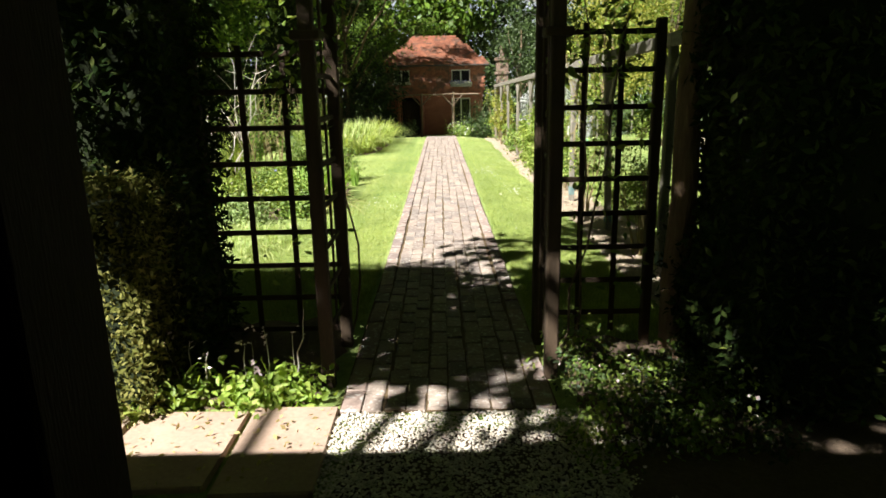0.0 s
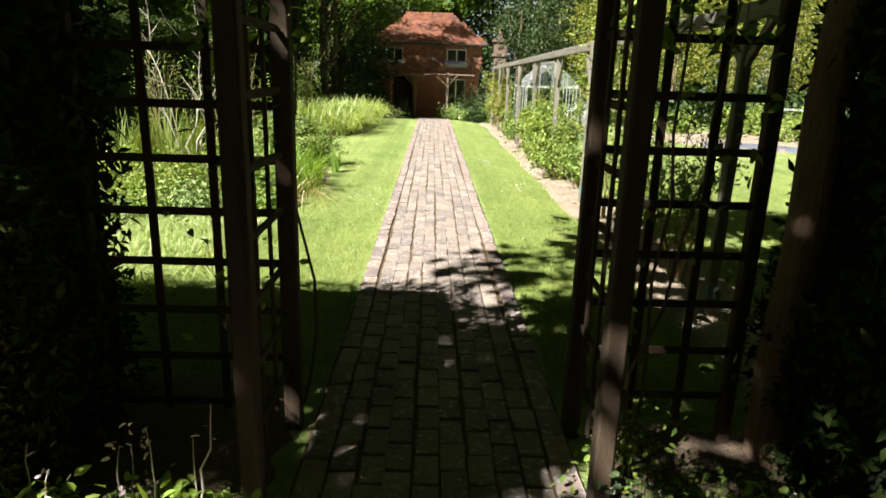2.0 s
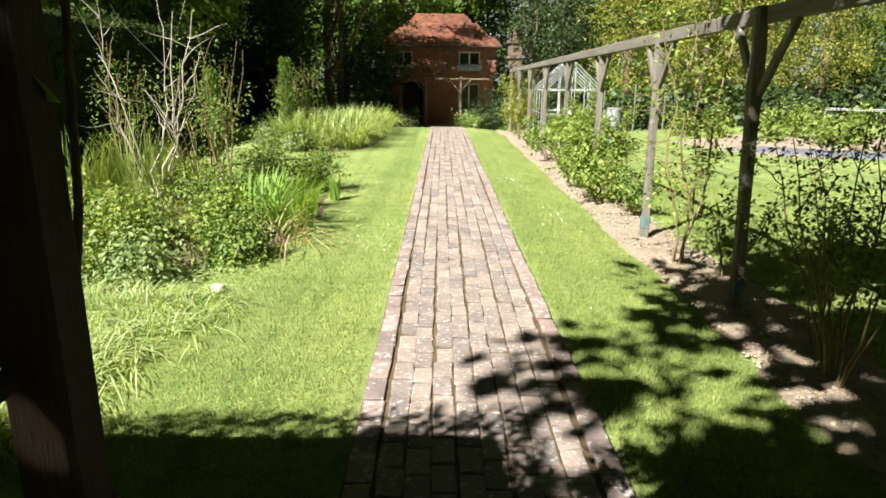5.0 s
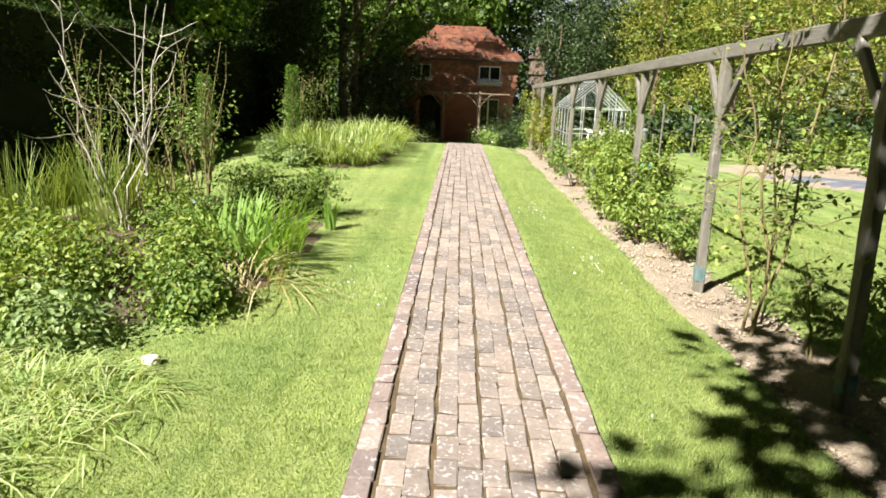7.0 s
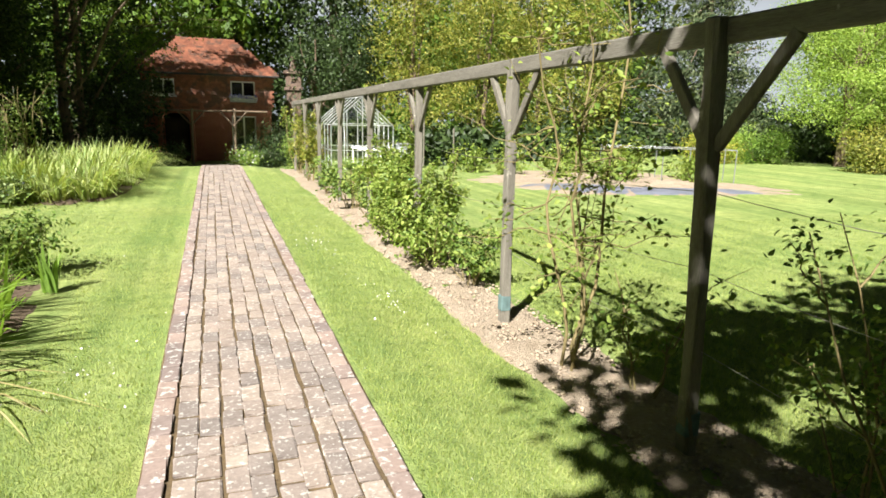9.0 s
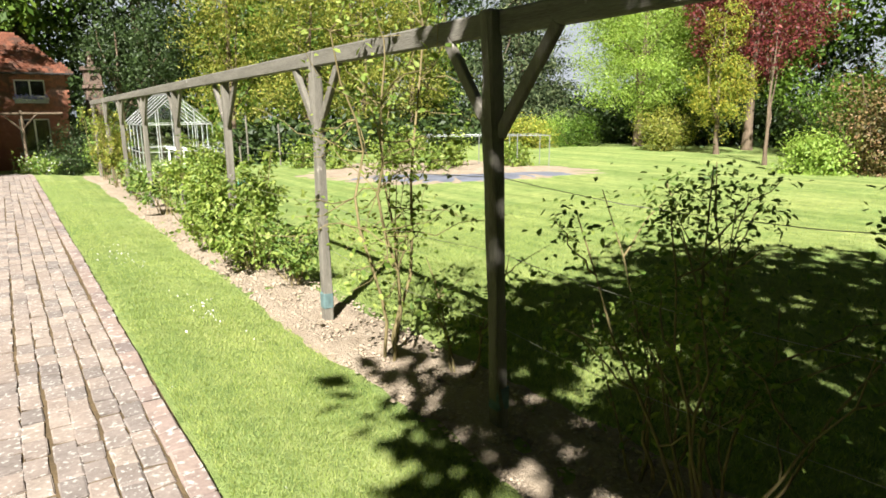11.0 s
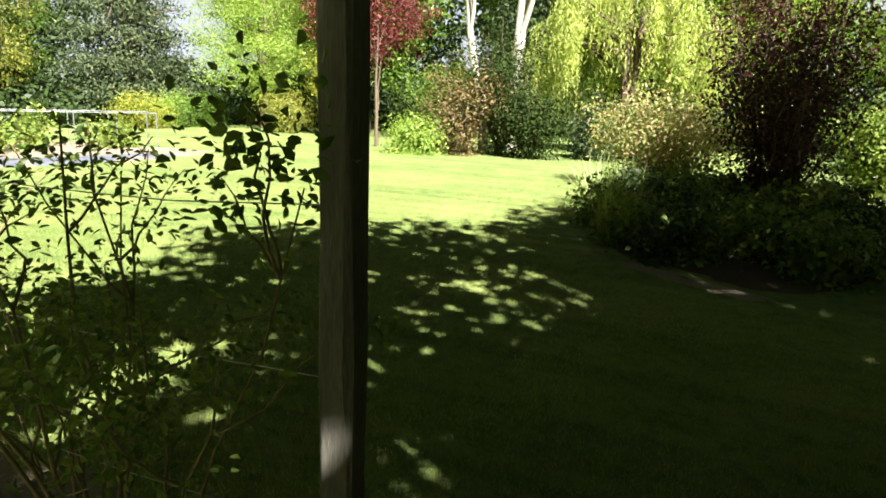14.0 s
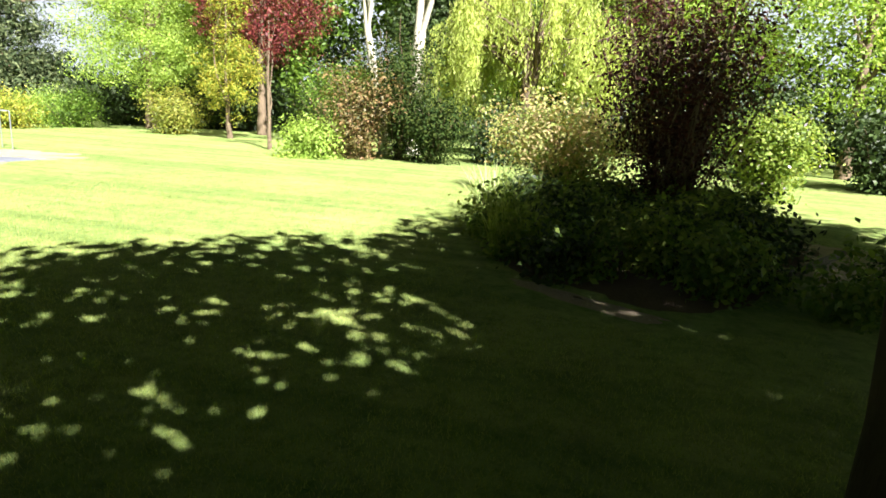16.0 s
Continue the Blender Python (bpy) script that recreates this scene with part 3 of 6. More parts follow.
def brick_path():
    rng = np.random.default_rng(21)
    top = thing("brick_path", "straight path of weathered red bricks with mossy joints", "path", kind="structure")
    box = bmesh.new()
    ys = np.linspace(Y_START, Y_END, 60)
    rows = [[box.verts.new((x, y, gz(0, y) + z)) for x, z in ((X0 - 0.03, -0.004), (X0 + 0.004, 0.004), (X0 + 0.01, 0.012), (X1 - 0.01, 0.012), (X1 - 0.004, 0.004), (X1 + 0.03, -0.004))] for y in ys]
    for a, b in zip(rows, rows[1:]):
        for k in range(5):
            box.faces.new((a[k], a[k + 1], b[k + 1], b[k]))
    part("joint_bed", box, JOINT, top, "brown mossy soil in the joints")
    kinds = [brick_mesh("brick", 0.105, 0.188, 0.05, rng) for _ in range(7)]
    half = brick_mesh("half_brick", 0.105, 0.088, 0.05, rng)
    for me in kinds:
        me.materials.append(BRICK)
    edges = [brick_mesh("edging_brick", 0.106, 0.216, 0.06, rng) for _ in range(5)]
    for me in edges:
        me.materials.append(KERB)
    far = {0: [], 1: []}
    inner0, inner1 = X0 + 0.122, X1 - 0.122
    pitch = (inner1 - inner0) / 8
    cols = [(inner0 + pitch * (k + 0.5), 0.203, kinds, 0) for k in range(8)] + [(X0 + 0.053, 0.228, edges, 1), (X1 - 0.053, 0.228, edges, 1)]
    for ci, (x, step, meshes, kind) in enumerate(cols):
        y = Y_START + 0.11
        if kind == 0:
            y = Y_START + 0.095 + rng.uniform(0, 0.025)
            if ci % 2:
                far[0].append((half, x, y - 0.045, gz(0, y) + 0.022, 0.0))
                y += 0.105
        drift = rng.uniform(0, 6)
        while y < Y_END - 0.1:
            xx = x + 0.006 * math.sin(y * 0.9 + drift) + rng.normal(0, 0.0025)
            zz = gz(0, y) + 0.022 + rng.normal(0, 0.0017) + (0.006 if kind else 0)
            turn = rng.normal(0, 0.012)
            me = meshes[rng.integers(len(meshes))]
            if NEAR[0] < y < NEAR[1]:
                ob = link("edging_brick" if kind else "brick", me, top)
                ob.matrix_basis = Matrix.LocRotScale((xx, y, zz), Euler((rng.normal(0, 0.01), rng.normal(0, 0.012), turn + (math.pi if rng.random() < 0.5 else 0))), None)
            else:
                far[kind].append((me, xx, y, zz, turn))
            y += step * rng.uniform(0.97, 1.035)
    for kind, items in far.items():
        vs, fs, k = [], [], 0
        for me, xx, y, zz, turn in items:
            v = np.empty(len(me.vertices) * 3)
            me.vertices.foreach_get("co", v)
            v = v.reshape(-1, 3)
            c, s = math.cos(turn), math.sin(turn)
            vs.append(np.column_stack([v[:, 0] * c - v[:, 1] * s + xx, v[:, 0] * s + v[:, 1] * c + y, v[:, 2] + zz]))
            fs += [[i + k for i in p.vertices] for p in me.polygons]
            k += len(v)
        me = bpy.data.meshes.new("bricks")
        me.from_pydata(np.concatenate(vs).tolist(), [], fs)
        tagged(link("bricks", me, top, KERB_FAR if kind else BRICK_FAR), "weathered bricks further along the path", kind="stuff")


# ---- timber: pergola ----
POSTS = [(2.10, 5.94), (2.09, 8.04), (2.12, 10.34), (2.16, 13.0), (2.17, 15.6), (2.18, 18.25), (2.18, 20.9), (2.19, 23.3), (2.2, 25.8)]
BEAM_TOP = 2.14


def pergola():
    p = thing("pergola", "weathered grey timber pergola of posts, braces and beam", "pergola", (2.1, 5.9, 0))
    inv = Matrix.Translation((-2.1, -5.9, 0))
    rng = np.random.default_rng(31)

    def beam_z(y):
        return BEAM_TOP - 0.0085 * (y - 6)

    for i, (x, y) in enumerate(POSTS):
        zb = beam_z(y)
        lean = rng.normal(0, 0.008) if i > 1 else -0.04 * i
        bm = bmesh.new()
        w = 0.040
        bm_box(bm, (-w, -w, 0), (w, w, zb - gz(x, y) + 0.04), 0.01)
        bmesh.ops.subdivide_edges(bm, edges=[e for e in bm.edges if abs(e.verts[0].co.z - e.verts[1].co.z) > 1], cuts=7)
        for v in bm.verts:
            v.co += Vector((rng.normal(0, 0.0035), rng.normal(0, 0.0035), 0)) + Vector((lean * v.co.z, 0, 0))
        bmesh.ops.transform(bm, matrix=inv @ Matrix.Translation((x - lean * 1.2, y, gz(x, y) - 0.04)), verts=bm.verts)
        post = part("post", bm, OAK, p)
        if i < 3:
            box_part("painted_collar", (-w - 0.004, -w - 0.004, 0.12), (w + 0.004, w + 0.004, 0.26), TEAL, post, "faded green band of paint", 0.008, inv @ Matrix.Translation((x - lean, y, gz(x, y))))
        for s in (-1, 1):
            a, b = Vector((x, y + s * 0.03, zb - (0.40 if i == 0 else 0.60))), Vector((x, y + s * (0.34 if i == 0 else 0.43), zb - 0.10))
            bar_between("brace", inv @ a, inv @ b, 0.042, 0.062, OAK, p)
    ys = [5.45] + [(POSTS[i][1] + POSTS[i + 1][1]) / 2 + 0.7 for i in (1, 3, 5)] + [26.2]
    for a, b in zip(ys, ys[1:]):
        xa, xb = 2.09 + 0.005 * (a - 6), 2.09 + 0.005 * (b - 6)
        bar_between("beam", inv @ Vector((xa, a, beam_z(a) - 0.06)), inv @ Vector((xb, b + 0.02, beam_z(b) - 0.06)), 0.055, 0.118, BEAMWOOD, p, bevel=0.01)
    for z in (0.62, 1.02, 1.42):
        for (xa, ya), (xb, yb) in zip(POSTS[:5], POSTS[1:6]):
            pts = wander(rng, (xa - 2.1 + 0.05, ya - 5.9, z + gz(xa, ya)), (xb - 2.1 + 0.05, yb - 5.9, z + gz(xb, yb)), 9, 0.004)
            pts[:, 2] -= 0.05 * np.sin(np.linspace(0, math.pi, 9))
            tubes("wire", [(pts, np.full(9, 0.0018))], WIRE, p, sides=4)


pergola()


# ---- trellis gateway ----
def gateway():
    rng = np.random.default_rng(41)
    g = thing("trellis_arch", "dark-stained timber trellis arch over the path", "garden arch", (0, 3.7, 0))
    up = Matrix.Translation((0, -3.7, 0))

    def upright(x, y, h, w=0.045, m=STAINED):
        bm = bmesh.new()
        bm_box(bm, (x - w, y - w, -0.03), (x + w, y + w, h), 0.008, up)
        return part("post", bm, m, g)

    for x, y in [(-0.68, 3.43), (-0.66, 4.05), (0.625, 3.50), (0.625, 4.02)]:
        upright(x, y, 2.5, 0.038)
    upright(-1.52, 4.05, 2.0, 0.03)
    upright(1.34, 4.02, 2.07, 0.03)
    for x, ya, yb in [(-0.67, 3.43, 4.05), (0.625, 3.50, 4.02)]:
        for z in np.arange(0.32, 2.3, 0.24):
            bar_between("rung", up @ Vector((x, ya + 0.04, z)), up @ Vector((x, yb - 0.04, z + rng.normal(0, 0.006))), 0.018, 0.032, STAINED, g)
        for k in (1, 2):
            y = ya + (yb - ya) * k / 3
            box_part("lath", (x - 0.022, y - 0.013, 0.2), (x - 0.008, y + 0.013, 2.3), STAINED, g, "", 0.003, up)
    for xa, xb, y, tops in [(-1.50, -0.70, 4.05, 1.93), (0.665, 1.34, 4.02, 2.02)]:
        for z in np.arange(tops - 0.025, 0.1, -0.222):
            box_part("lath", (xa, y - 0.016, z - 0.017), (xb, y - 0.002, z + 0.017), STAINED, g, "", 0.003, up)
        n = round((xb - xa) / 0.265)
        for k in range(1, n):
            x = xa + (xb - xa) * k / n
            box_part("lath", (x - 0.018, y, 0.08), (x + 0.018, y + 0.015, tops + 0.03), STAINED, g, "", 0.003, up)
    for x, y in ((-0.68, 3.43), (0.625, 3.50)):
        box_part("collar", (x - 0.075, y - 0.075, 1.93), (x + 0.075, y + 0.075, 1.975), STAINED, g, "", 0.006, up)
    for a, b in [((-0.68, 3.43, 2.47), (0.625, 3.50, 2.47)), ((-0.66, 4.05, 2.47), (0.625, 4.02, 2.47)), ((-0.68, 3.43, 2.53), (-0.66, 4.05, 2.53)), ((0.625, 3.50, 2.53), (0.625, 4.02, 2.53))]:
        bar_between("crosspiece", up @ Vector(a), up @ Vector(b), 0.05, 0.07, STAINED, g)


gateway()


# ---- trees, shrubs, hedges ----
def tree(name, label, at, blobs, clumps, per, spread, size, leaf, bark=BARK, trunk_r=0.18, seed=0, limbs=7, group="", slender=0.5, lean=(0, 0), shell=0.5, droop=0.0, category="tree", trunk_h=None):
    """blobs: crown ellipsoids, measured from the tree's foot."""
    rng = np.random.default_rng(seed)
    t = thing(name, label, category, (at[0], at[1], gz(*at) if len(at) == 2 else at[2]), group)
    places, ways, cc = clumped(rng, blobs, clumps, per, spread, shell)
    top = max(c[2] + r[2] * 0.5 for c, r in blobs)
    th = trunk_h or top
    line = wander(rng, (0, 0, -0.1), (lean[0], lean[1], th), 9, 0.02)
    rad = trunk_r * (1 - (0.3 if trunk_h else 0.8) * np.linspace(0, 1, 9)) * (1 + (0.12 if trunk_h else 0.35) * np.exp(-np.linspace(0, 1, 9) * 18))
    tubes("trunk", [(line, rad)], bark, t, sides=10)
    far = cc[rng.choice(len(cc), min(limbs, len(cc)), replace=False)]
    for e in far:
        s = rng.uniform(0.3, 0.85)
        k = min(8, int(s * 8))
        a = line[k]
        pts = wander(rng, a, e, 6, 0.07)
        pts[1:-1, 2] += 0.06 * np.linalg.norm(e - a)
        tubes("limb", [(pts, rad[k] * 0.55 * np.linspace(1, 0.15, 6))], bark, t, sides=6)
    leaves("crown", rng, places, size, leaf, t, slender=slender, out=ways, droop=droop)
    return t


def shrub(name, label, at, r, h, n_stems, clumps, per, size, leaf, stem=BARK, seed=0, group="", spread=0.09, low=0.15, category="shrub", stem_r=0.012, slender=0.55, flowers=None):
    """A many-stemmed bush: stems that fan out from the foot, leaves in clumps along and at their ends."""
    rng = np.random.default_rng(seed)
    t = thing(name, label, category, (at[0], at[1], gz(*at)), group)
    lines, tips = [], []
    for k in range(n_stems):
        a = rng.uniform(0, 6.28)
        q = rng.uniform(0.25, 1.0)
        e = np.array((math.cos(a) * r * q, math.sin(a) * r * q, h * rng.uniform(0.65, 1.0) * (1 - 0.25 * q * q)))
        p = wander(rng, (math.cos(a) * 0.06, math.sin(a) * 0.06, -0.02), e, 7, 0.06)
        lines.append((p, stem_r * np.linspace(1, 0.25, 7) * rng.uniform(0.7, 1.3)))
        tips.append(p)
    if category == "rose":
        for p in list(tips):
            for _ in range(3):
                k = rng.integers(2, 6)
                e = p[k] + rng.normal(0, 0.32 * r, 3) * (1, 1, 0.5) + (0, 0, 0.16 * h)
                q = wander(rng, p[k], e, 7, 0.08)
                lines.append((q, stem_r * 0.5 * np.linspace(1, 0.3, 7)))
                tips.append(q)
        n_stems = len(tips)
    if category in ("rose", "twig", "perennial"):
        for ln in lines:
            tubes("cane", [ln], stem, t, sides=5)
    else:
        tubes("stem", lines, stem, t, sides=5)
    tp = np.array(tips)
    ci = rng.integers(0, n_stems, clumps)
    s = low + (1 - low) * rng.uniform(0, 1, clumps) ** 0.7
    k = np.minimum((s * 6).astype(int), 5)
    fr = (s * 6 - k)[:, None]
    cc = tp[ci, k] * (1 - fr) + tp[ci, k + 1] * fr + rng.normal(0, spread * 1.2, (clumps, 3))
    if category == "rose":
        cc = cc * 0.75 + (tp[ci, k] * (1 - fr) + tp[ci, k + 1] * fr) * 0.25
    at_ = np.repeat(cc, per, 0) + rng.normal(0, spread, (clumps * per, 3))
    at_[:, 2] = np.maximum(at_[:, 2], 0.03)
    out = at_ - np.array((0, 0, h * 0.4))
    out /= np.linalg.norm(out, axis=1)[:, None] + 1e-9
    leaves("foliage", rng, at_, size, leaf, t, slender=slender, out=out, fine=size < 0.08)
    if flowers:
        fm, fn, fs = flowers
        tagged(leaves("flowers", rng, at_[rng.integers(0, len(at_), fn)] + (0, 0, 0.02), fs, fm, t, slender=0.9), kind="stuff")
    return t


def straps(name, label, at, n, length, spread, leaf, seed=0, width=0.02, group="", category="plant", floppy=0.5, radius=0.12, kind="", split=False):
    """A tuft of strap leaves or grass that arch outwards: each a bent ribbon."""
    rng = np.random.default_rng(seed)
    a = rng.uniform(0, 6.28, n)
    r0 = radius * np.sqrt(rng.uniform(0, 1, n))
    L = length * rng.uniform(0.6, 1.15, n)
    sp = spread * rng.uniform(0.2, 1.0, n)
    base = np.stack([np.cos(a + 1) * r0, np.sin(a + 1) * r0, np.zeros(n)], 1)
    d = np.stack([np.cos(a), np.sin(a), np.zeros(n)], 1)
    side = np.stack([-np.sin(a), np.cos(a), np.zeros(n)], 1)
    rows = []
    for s, w in ((0, 0.7), (0.4, 1.0), (0.75, 0.75), (1.0, 0.12)):
        c = base + d * (L * sp * s ** 1.5)[:, None] + np.array((0, 0, 1.0)) * (L * (s - floppy * sp * s ** 2.4))[:, None]
        rows += [c - side * width * w / 2, c + side * width * w / 2]
    v = np.stack(rows, 1).reshape(-1, 3)
    v[:, 2] = np.maximum(v[:, 2], 0.004)
    q = np.array([(0, 1, 3, 2), (2, 3, 5, 4), (4, 5, 7, 6)])
    f = (q[None] + 8 * np.arange(n)[:, None, None]).reshape(-1, 4)
    if split:
        clump = thing(name, label, category, (at[0], at[1], gz(*at)), group, kind)
        for i in range(n):
            link("leaf", from_arrays("leaf", v[8 * i:8 * i + 8], q), clump, leaf)
        return clump
    ob = link(name, from_arrays(name, v, f), None, leaf)
    ob.location = (at[0], at[1], gz(*at))
    return tagged(ob, label, category, group, kind)


def hedge(name, label, lo, hi, leaf, n, size, seed=0, top_wave=0.08, lean=0.0):
    """A clipped hedge: an uneven core coloured near black as inner shade, leaf sprays all over it."""
    rng = np.random.default_rng(seed)
    lo, hi = np.array(lo, float), np.array(hi, float)
    h = thing(name, label, "hedge", (float((lo[0] + hi[0]) / 2), float((lo[1] + hi[1]) / 2), float(lo[2])))
    o = np.array(h.location)
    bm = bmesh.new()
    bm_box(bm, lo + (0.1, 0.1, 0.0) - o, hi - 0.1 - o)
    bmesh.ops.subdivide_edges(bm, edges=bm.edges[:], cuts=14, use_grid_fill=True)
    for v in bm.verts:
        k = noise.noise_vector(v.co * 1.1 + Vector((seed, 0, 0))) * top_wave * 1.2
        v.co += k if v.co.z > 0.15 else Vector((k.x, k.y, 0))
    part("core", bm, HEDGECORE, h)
    dims = hi - lo
    areas = np.array([dims[1] * dims[2], dims[1] * dims[2], dims[0] * dims[2], dims[0] * dims[2], dims[0] * dims[1]])
    side = rng.choice(5, n, p=areas / areas.sum())
    p = lo + rng.uniform(0, 1, (n, 3)) * dims
    out = np.zeros((n, 3))
    for k, (ax, end) in enumerate(((0, 0), (0, 1), (1, 0), (1, 1), (2, 1))):
        m = side == k
        p[m, ax] = (hi if end else lo)[ax]
        out[m, ax] = 1 if end else -1
    wave = np.array([noise.noise(Vector(q) * 1.3 + Vector((seed, 5, 0))) for q in p])
    p = p + out * (wave * top_wave * 1.6 - 0.03 + rng.normal(0, 0.03, n))[:, None] - o
    p[:, 2] = np.maximum(p[:, 2], 0.03)
    leaves("foliage", rng, p, size, leaf, h, slender=0.4, out=out, out_w=0.5)
    return h


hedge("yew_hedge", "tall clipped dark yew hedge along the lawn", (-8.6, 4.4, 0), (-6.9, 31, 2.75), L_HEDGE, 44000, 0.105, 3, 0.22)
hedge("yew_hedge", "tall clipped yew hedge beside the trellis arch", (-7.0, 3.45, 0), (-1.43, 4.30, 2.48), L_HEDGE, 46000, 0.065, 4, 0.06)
hedge("yew_hedge", "lower rounded yew bush with leaves coloured as sunlit", (-2.9, 3.0, 0.0), (-1.52, 3.7, 1.25), L_YEWLIT, 24000, 0.04, 5, 0.12)
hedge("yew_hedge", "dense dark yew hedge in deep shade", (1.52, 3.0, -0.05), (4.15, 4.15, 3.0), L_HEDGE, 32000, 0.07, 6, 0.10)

# the gnarled trunk at the gate, and trees added with unseen crowns to shade the gate and the east lawn
def shadow_crown(gx, gy, rx, ry, h, rz=0.7):
    """A crown ellipsoid at height h that throws its shade on the ground round (gx, gy)."""
    k = h / SUN_WAY.z
    return (gx + SUN_WAY.x * k, gy + SUN_WAY.y * k, h), (rx, ry, rz)


def shade_tree(label, at, crowns, seed, dense=1.0, trunk_r=0.2, bark=BARK, name="shade_tree", lean=(0, 0)):
    blobs = [((c[0] - at[0], c[1] - at[1], c[2] - gz(*at)), r) for c, r in (shadow_crown(*q) for q in crowns)]
    area = sum(r[0] * r[1] for _, r in blobs)
    return tree(name, label, at, blobs, int(26 * area * dense), 24, 0.24, 0.24, L_WOOD, bark, trunk_r, seed, 6, slender=0.75, shell=0.05, trunk_h=4.4, lean=lean)


shade_tree("gnarled tree with flaking warm bark beside the arch", (1.51, 3.92), [(5.2, 8.4, 1.5, 1.5, 5.0), (4.6, 6.5, 1.45, 1.5, 4.6), (7.2, 8.2, 1.9, 2.0, 6.2), (2.6, 8.7, 0.55, 0.5, 5.2), (3.5, 9.2, 0.75, 0.6, 5.3), (4.3, 9.2, 0.8, 0.8, 5.4), (3.0, 6.6, 0.75, 0.9, 5.6), (2.3, 6.1, 0.5, 0.5, 5.4), (3.1, 6.95, 0.55, 0.4, 5.4), (2.15, 8.0, 0.45, 0.4, 5.3), (3.8, 7.5, 0.4, 0.35, 5.2), (2.4, 7.3, 0.5, 0.6, 5.3), (6.4, 9.9, 0.9, 0.6, 6.0)], 71, 0.93, 0.085, REDBARK, "gate_tree", (-0.2, 0.0))
# these trees stay out of view; their crowns only block the sun
shade_tree("unseen tree added behind the outbuilding to cast shade", (-4.6, -6.2), [(0.1, 4.5, 1.0, 0.8, 6.0), (0.0, 4.05, 0.6, 0.35, 6.0), (0.5, 4.1, 0.6, 0.3, 5.4), (0.95, 5.5, 0.65, 0.6, 6.2), (1.8, 7.5, 0.3, 0.22, 6.4), (0.55, 6.55, 0.3, 0.22, 6.1)], 72, 1.35)
shade_tree("unseen tree added behind the outbuilding to cast shade", (-1.2, -4.2), [(2.6, 5.1, 1.1, 1.4, 6.4), (2.7, 2.0, 1.2, 1.0, 6.0), (3.2, 3.9, 1.0, 0.8, 6.2), (1.9, 3.55, 0.65, 0.6, 6.0), (1.6, 4.5, 0.45, 0.5, 6.0), (0.72, 3.05, 0.3, 0.28, 5.6)], 73, 1.05)
shade_tree("unseen tree added to shade the lawn", (3.2, 1.6), [(4.4, 4.4, 2.0, 2.4, 6.6), (7.0, 5.6, 2.2, 2.2, 7.0), (6.5, 2.6, 2.2, 2.0, 6.6)], 74, 0.66)
shade_tree("unseen slim tree added at the hedge's back to cast shade", (3.6, 2.4), [(6.4, 4.3, 1.3, 1.0, 6.0), (7.4, 3.6, 1.1, 0.9, 6.2)], 77, 0.9, 0.12)
shade_tree("massive tree with shade-dark bark whose crown shades the island bed", (4.72, 3.86), [(9.8, 6.6, 2.4, 2.1, 8.0), (11.2, 4.6, 2.4, 2.6, 8.2), (9.3, 3.4, 2.0, 1.8, 7.4), (13.4, 5.4, 1.9, 1.9, 8.4), (8.2, 3.8, 1.0, 1.1, 6.8), (8.2, 2.8, 1.3, 1.0, 6.8)], 75, 1.0, 0.32, SHADEBARK, lean=(0, 0.18))
shade_tree("unseen tree added further out to cast shade", (8.2, -3.4), [(12.6, 2.6, 2.4, 1.7, 7.6), (9.5, 1.0, 2.6, 1.8, 7.0)], 76, 1.2, 0.26)


for i, (x, y, leaf) in enumerate([(-10.2, 21.5, L_WOOD), (-9.8, 25.8, L_WOOD)]):
    tree("hedge_tree", "tall dense tree behind the yew hedge", (x, y), [((0.6, 0.4, 6.4), (2.4, 2.4, 2.6)), ((1.2, 0.8, 9.6), (2.3, 2.3, 2.2)), ((-0.6, -0.6, 4.2), (1.8, 1.8, 1.4))], 520, 34, 0.32, 0.24, leaf, BARK, 0.24, 260 + i, 7, "tall trees behind the hedge", shell=0.1)
tree("dark_conifer", "narrow near-black conifer at the hedge's end", (-5.9, 26.8), [((0, 0, 1.3 + k * 1.15), (1.15 - k * 0.1, 1.15 - k * 0.1, 0.8)) for k in range(7)], 420, 40, 0.2, 0.13, L_HEDGE, SHADEBARK, 0.2, 265, 5, slender=0.35, droop=0.3, shell=0.3)


# ---- the far garden ----
tree("spruce", "tall blue-green spruce at the lawn's end", (25.3, 34.6), [((0, 0, 1.6 + k * 1.35), (3.9 - k * 0.40, 3.9 - k * 0.40, 0.8)) for k in range(9)], 900, 30, 0.30, 0.26, L_SPRUCE, BARK, 0.3, 81, 6, slender=0.3, droop=0.5, shell=0.35)
tree("light_green_tree", "spreading tree with bright spring-green leaves", (26.8, 27.0), [((0, 0, 4.6), (3.7, 3.5, 2.2)), ((-1.6, -1.0, 3.0), (2.6, 2.4, 1.4)), ((0.4, 0.6, 7.2), (3.0, 3.0, 2.4)), ((2.2, -1.4, 3.4), (2.2, 2.0, 1.5))], 640, 90, 0.34, 0.10, L_LIME, BARK, 0.22, 82, 9)
tree("golden_tree", "narrow golden-leaved tree beside the copper tree", (24.2, 20.9), [((0, 0, 2.4), (1.3, 1.3, 1.5)), ((0, 0, 4.6), (0.8, 0.8, 1.8))], 150, 80, 0.2, 0.09, L_GOLD, BARK, 0.1, 83, 5)
tree("copper_tree", "copper-red leaved tree above the shrubs", (27.6, 21.6), [((0, 0, 5.4), (3.3, 3.1, 2.3)), ((0, 0.8, 7.6), (2.7, 2.6, 2.1))], 380, 84, 0.30, 0.12, L_COPPER, BARK, 0.2, 84, 9)
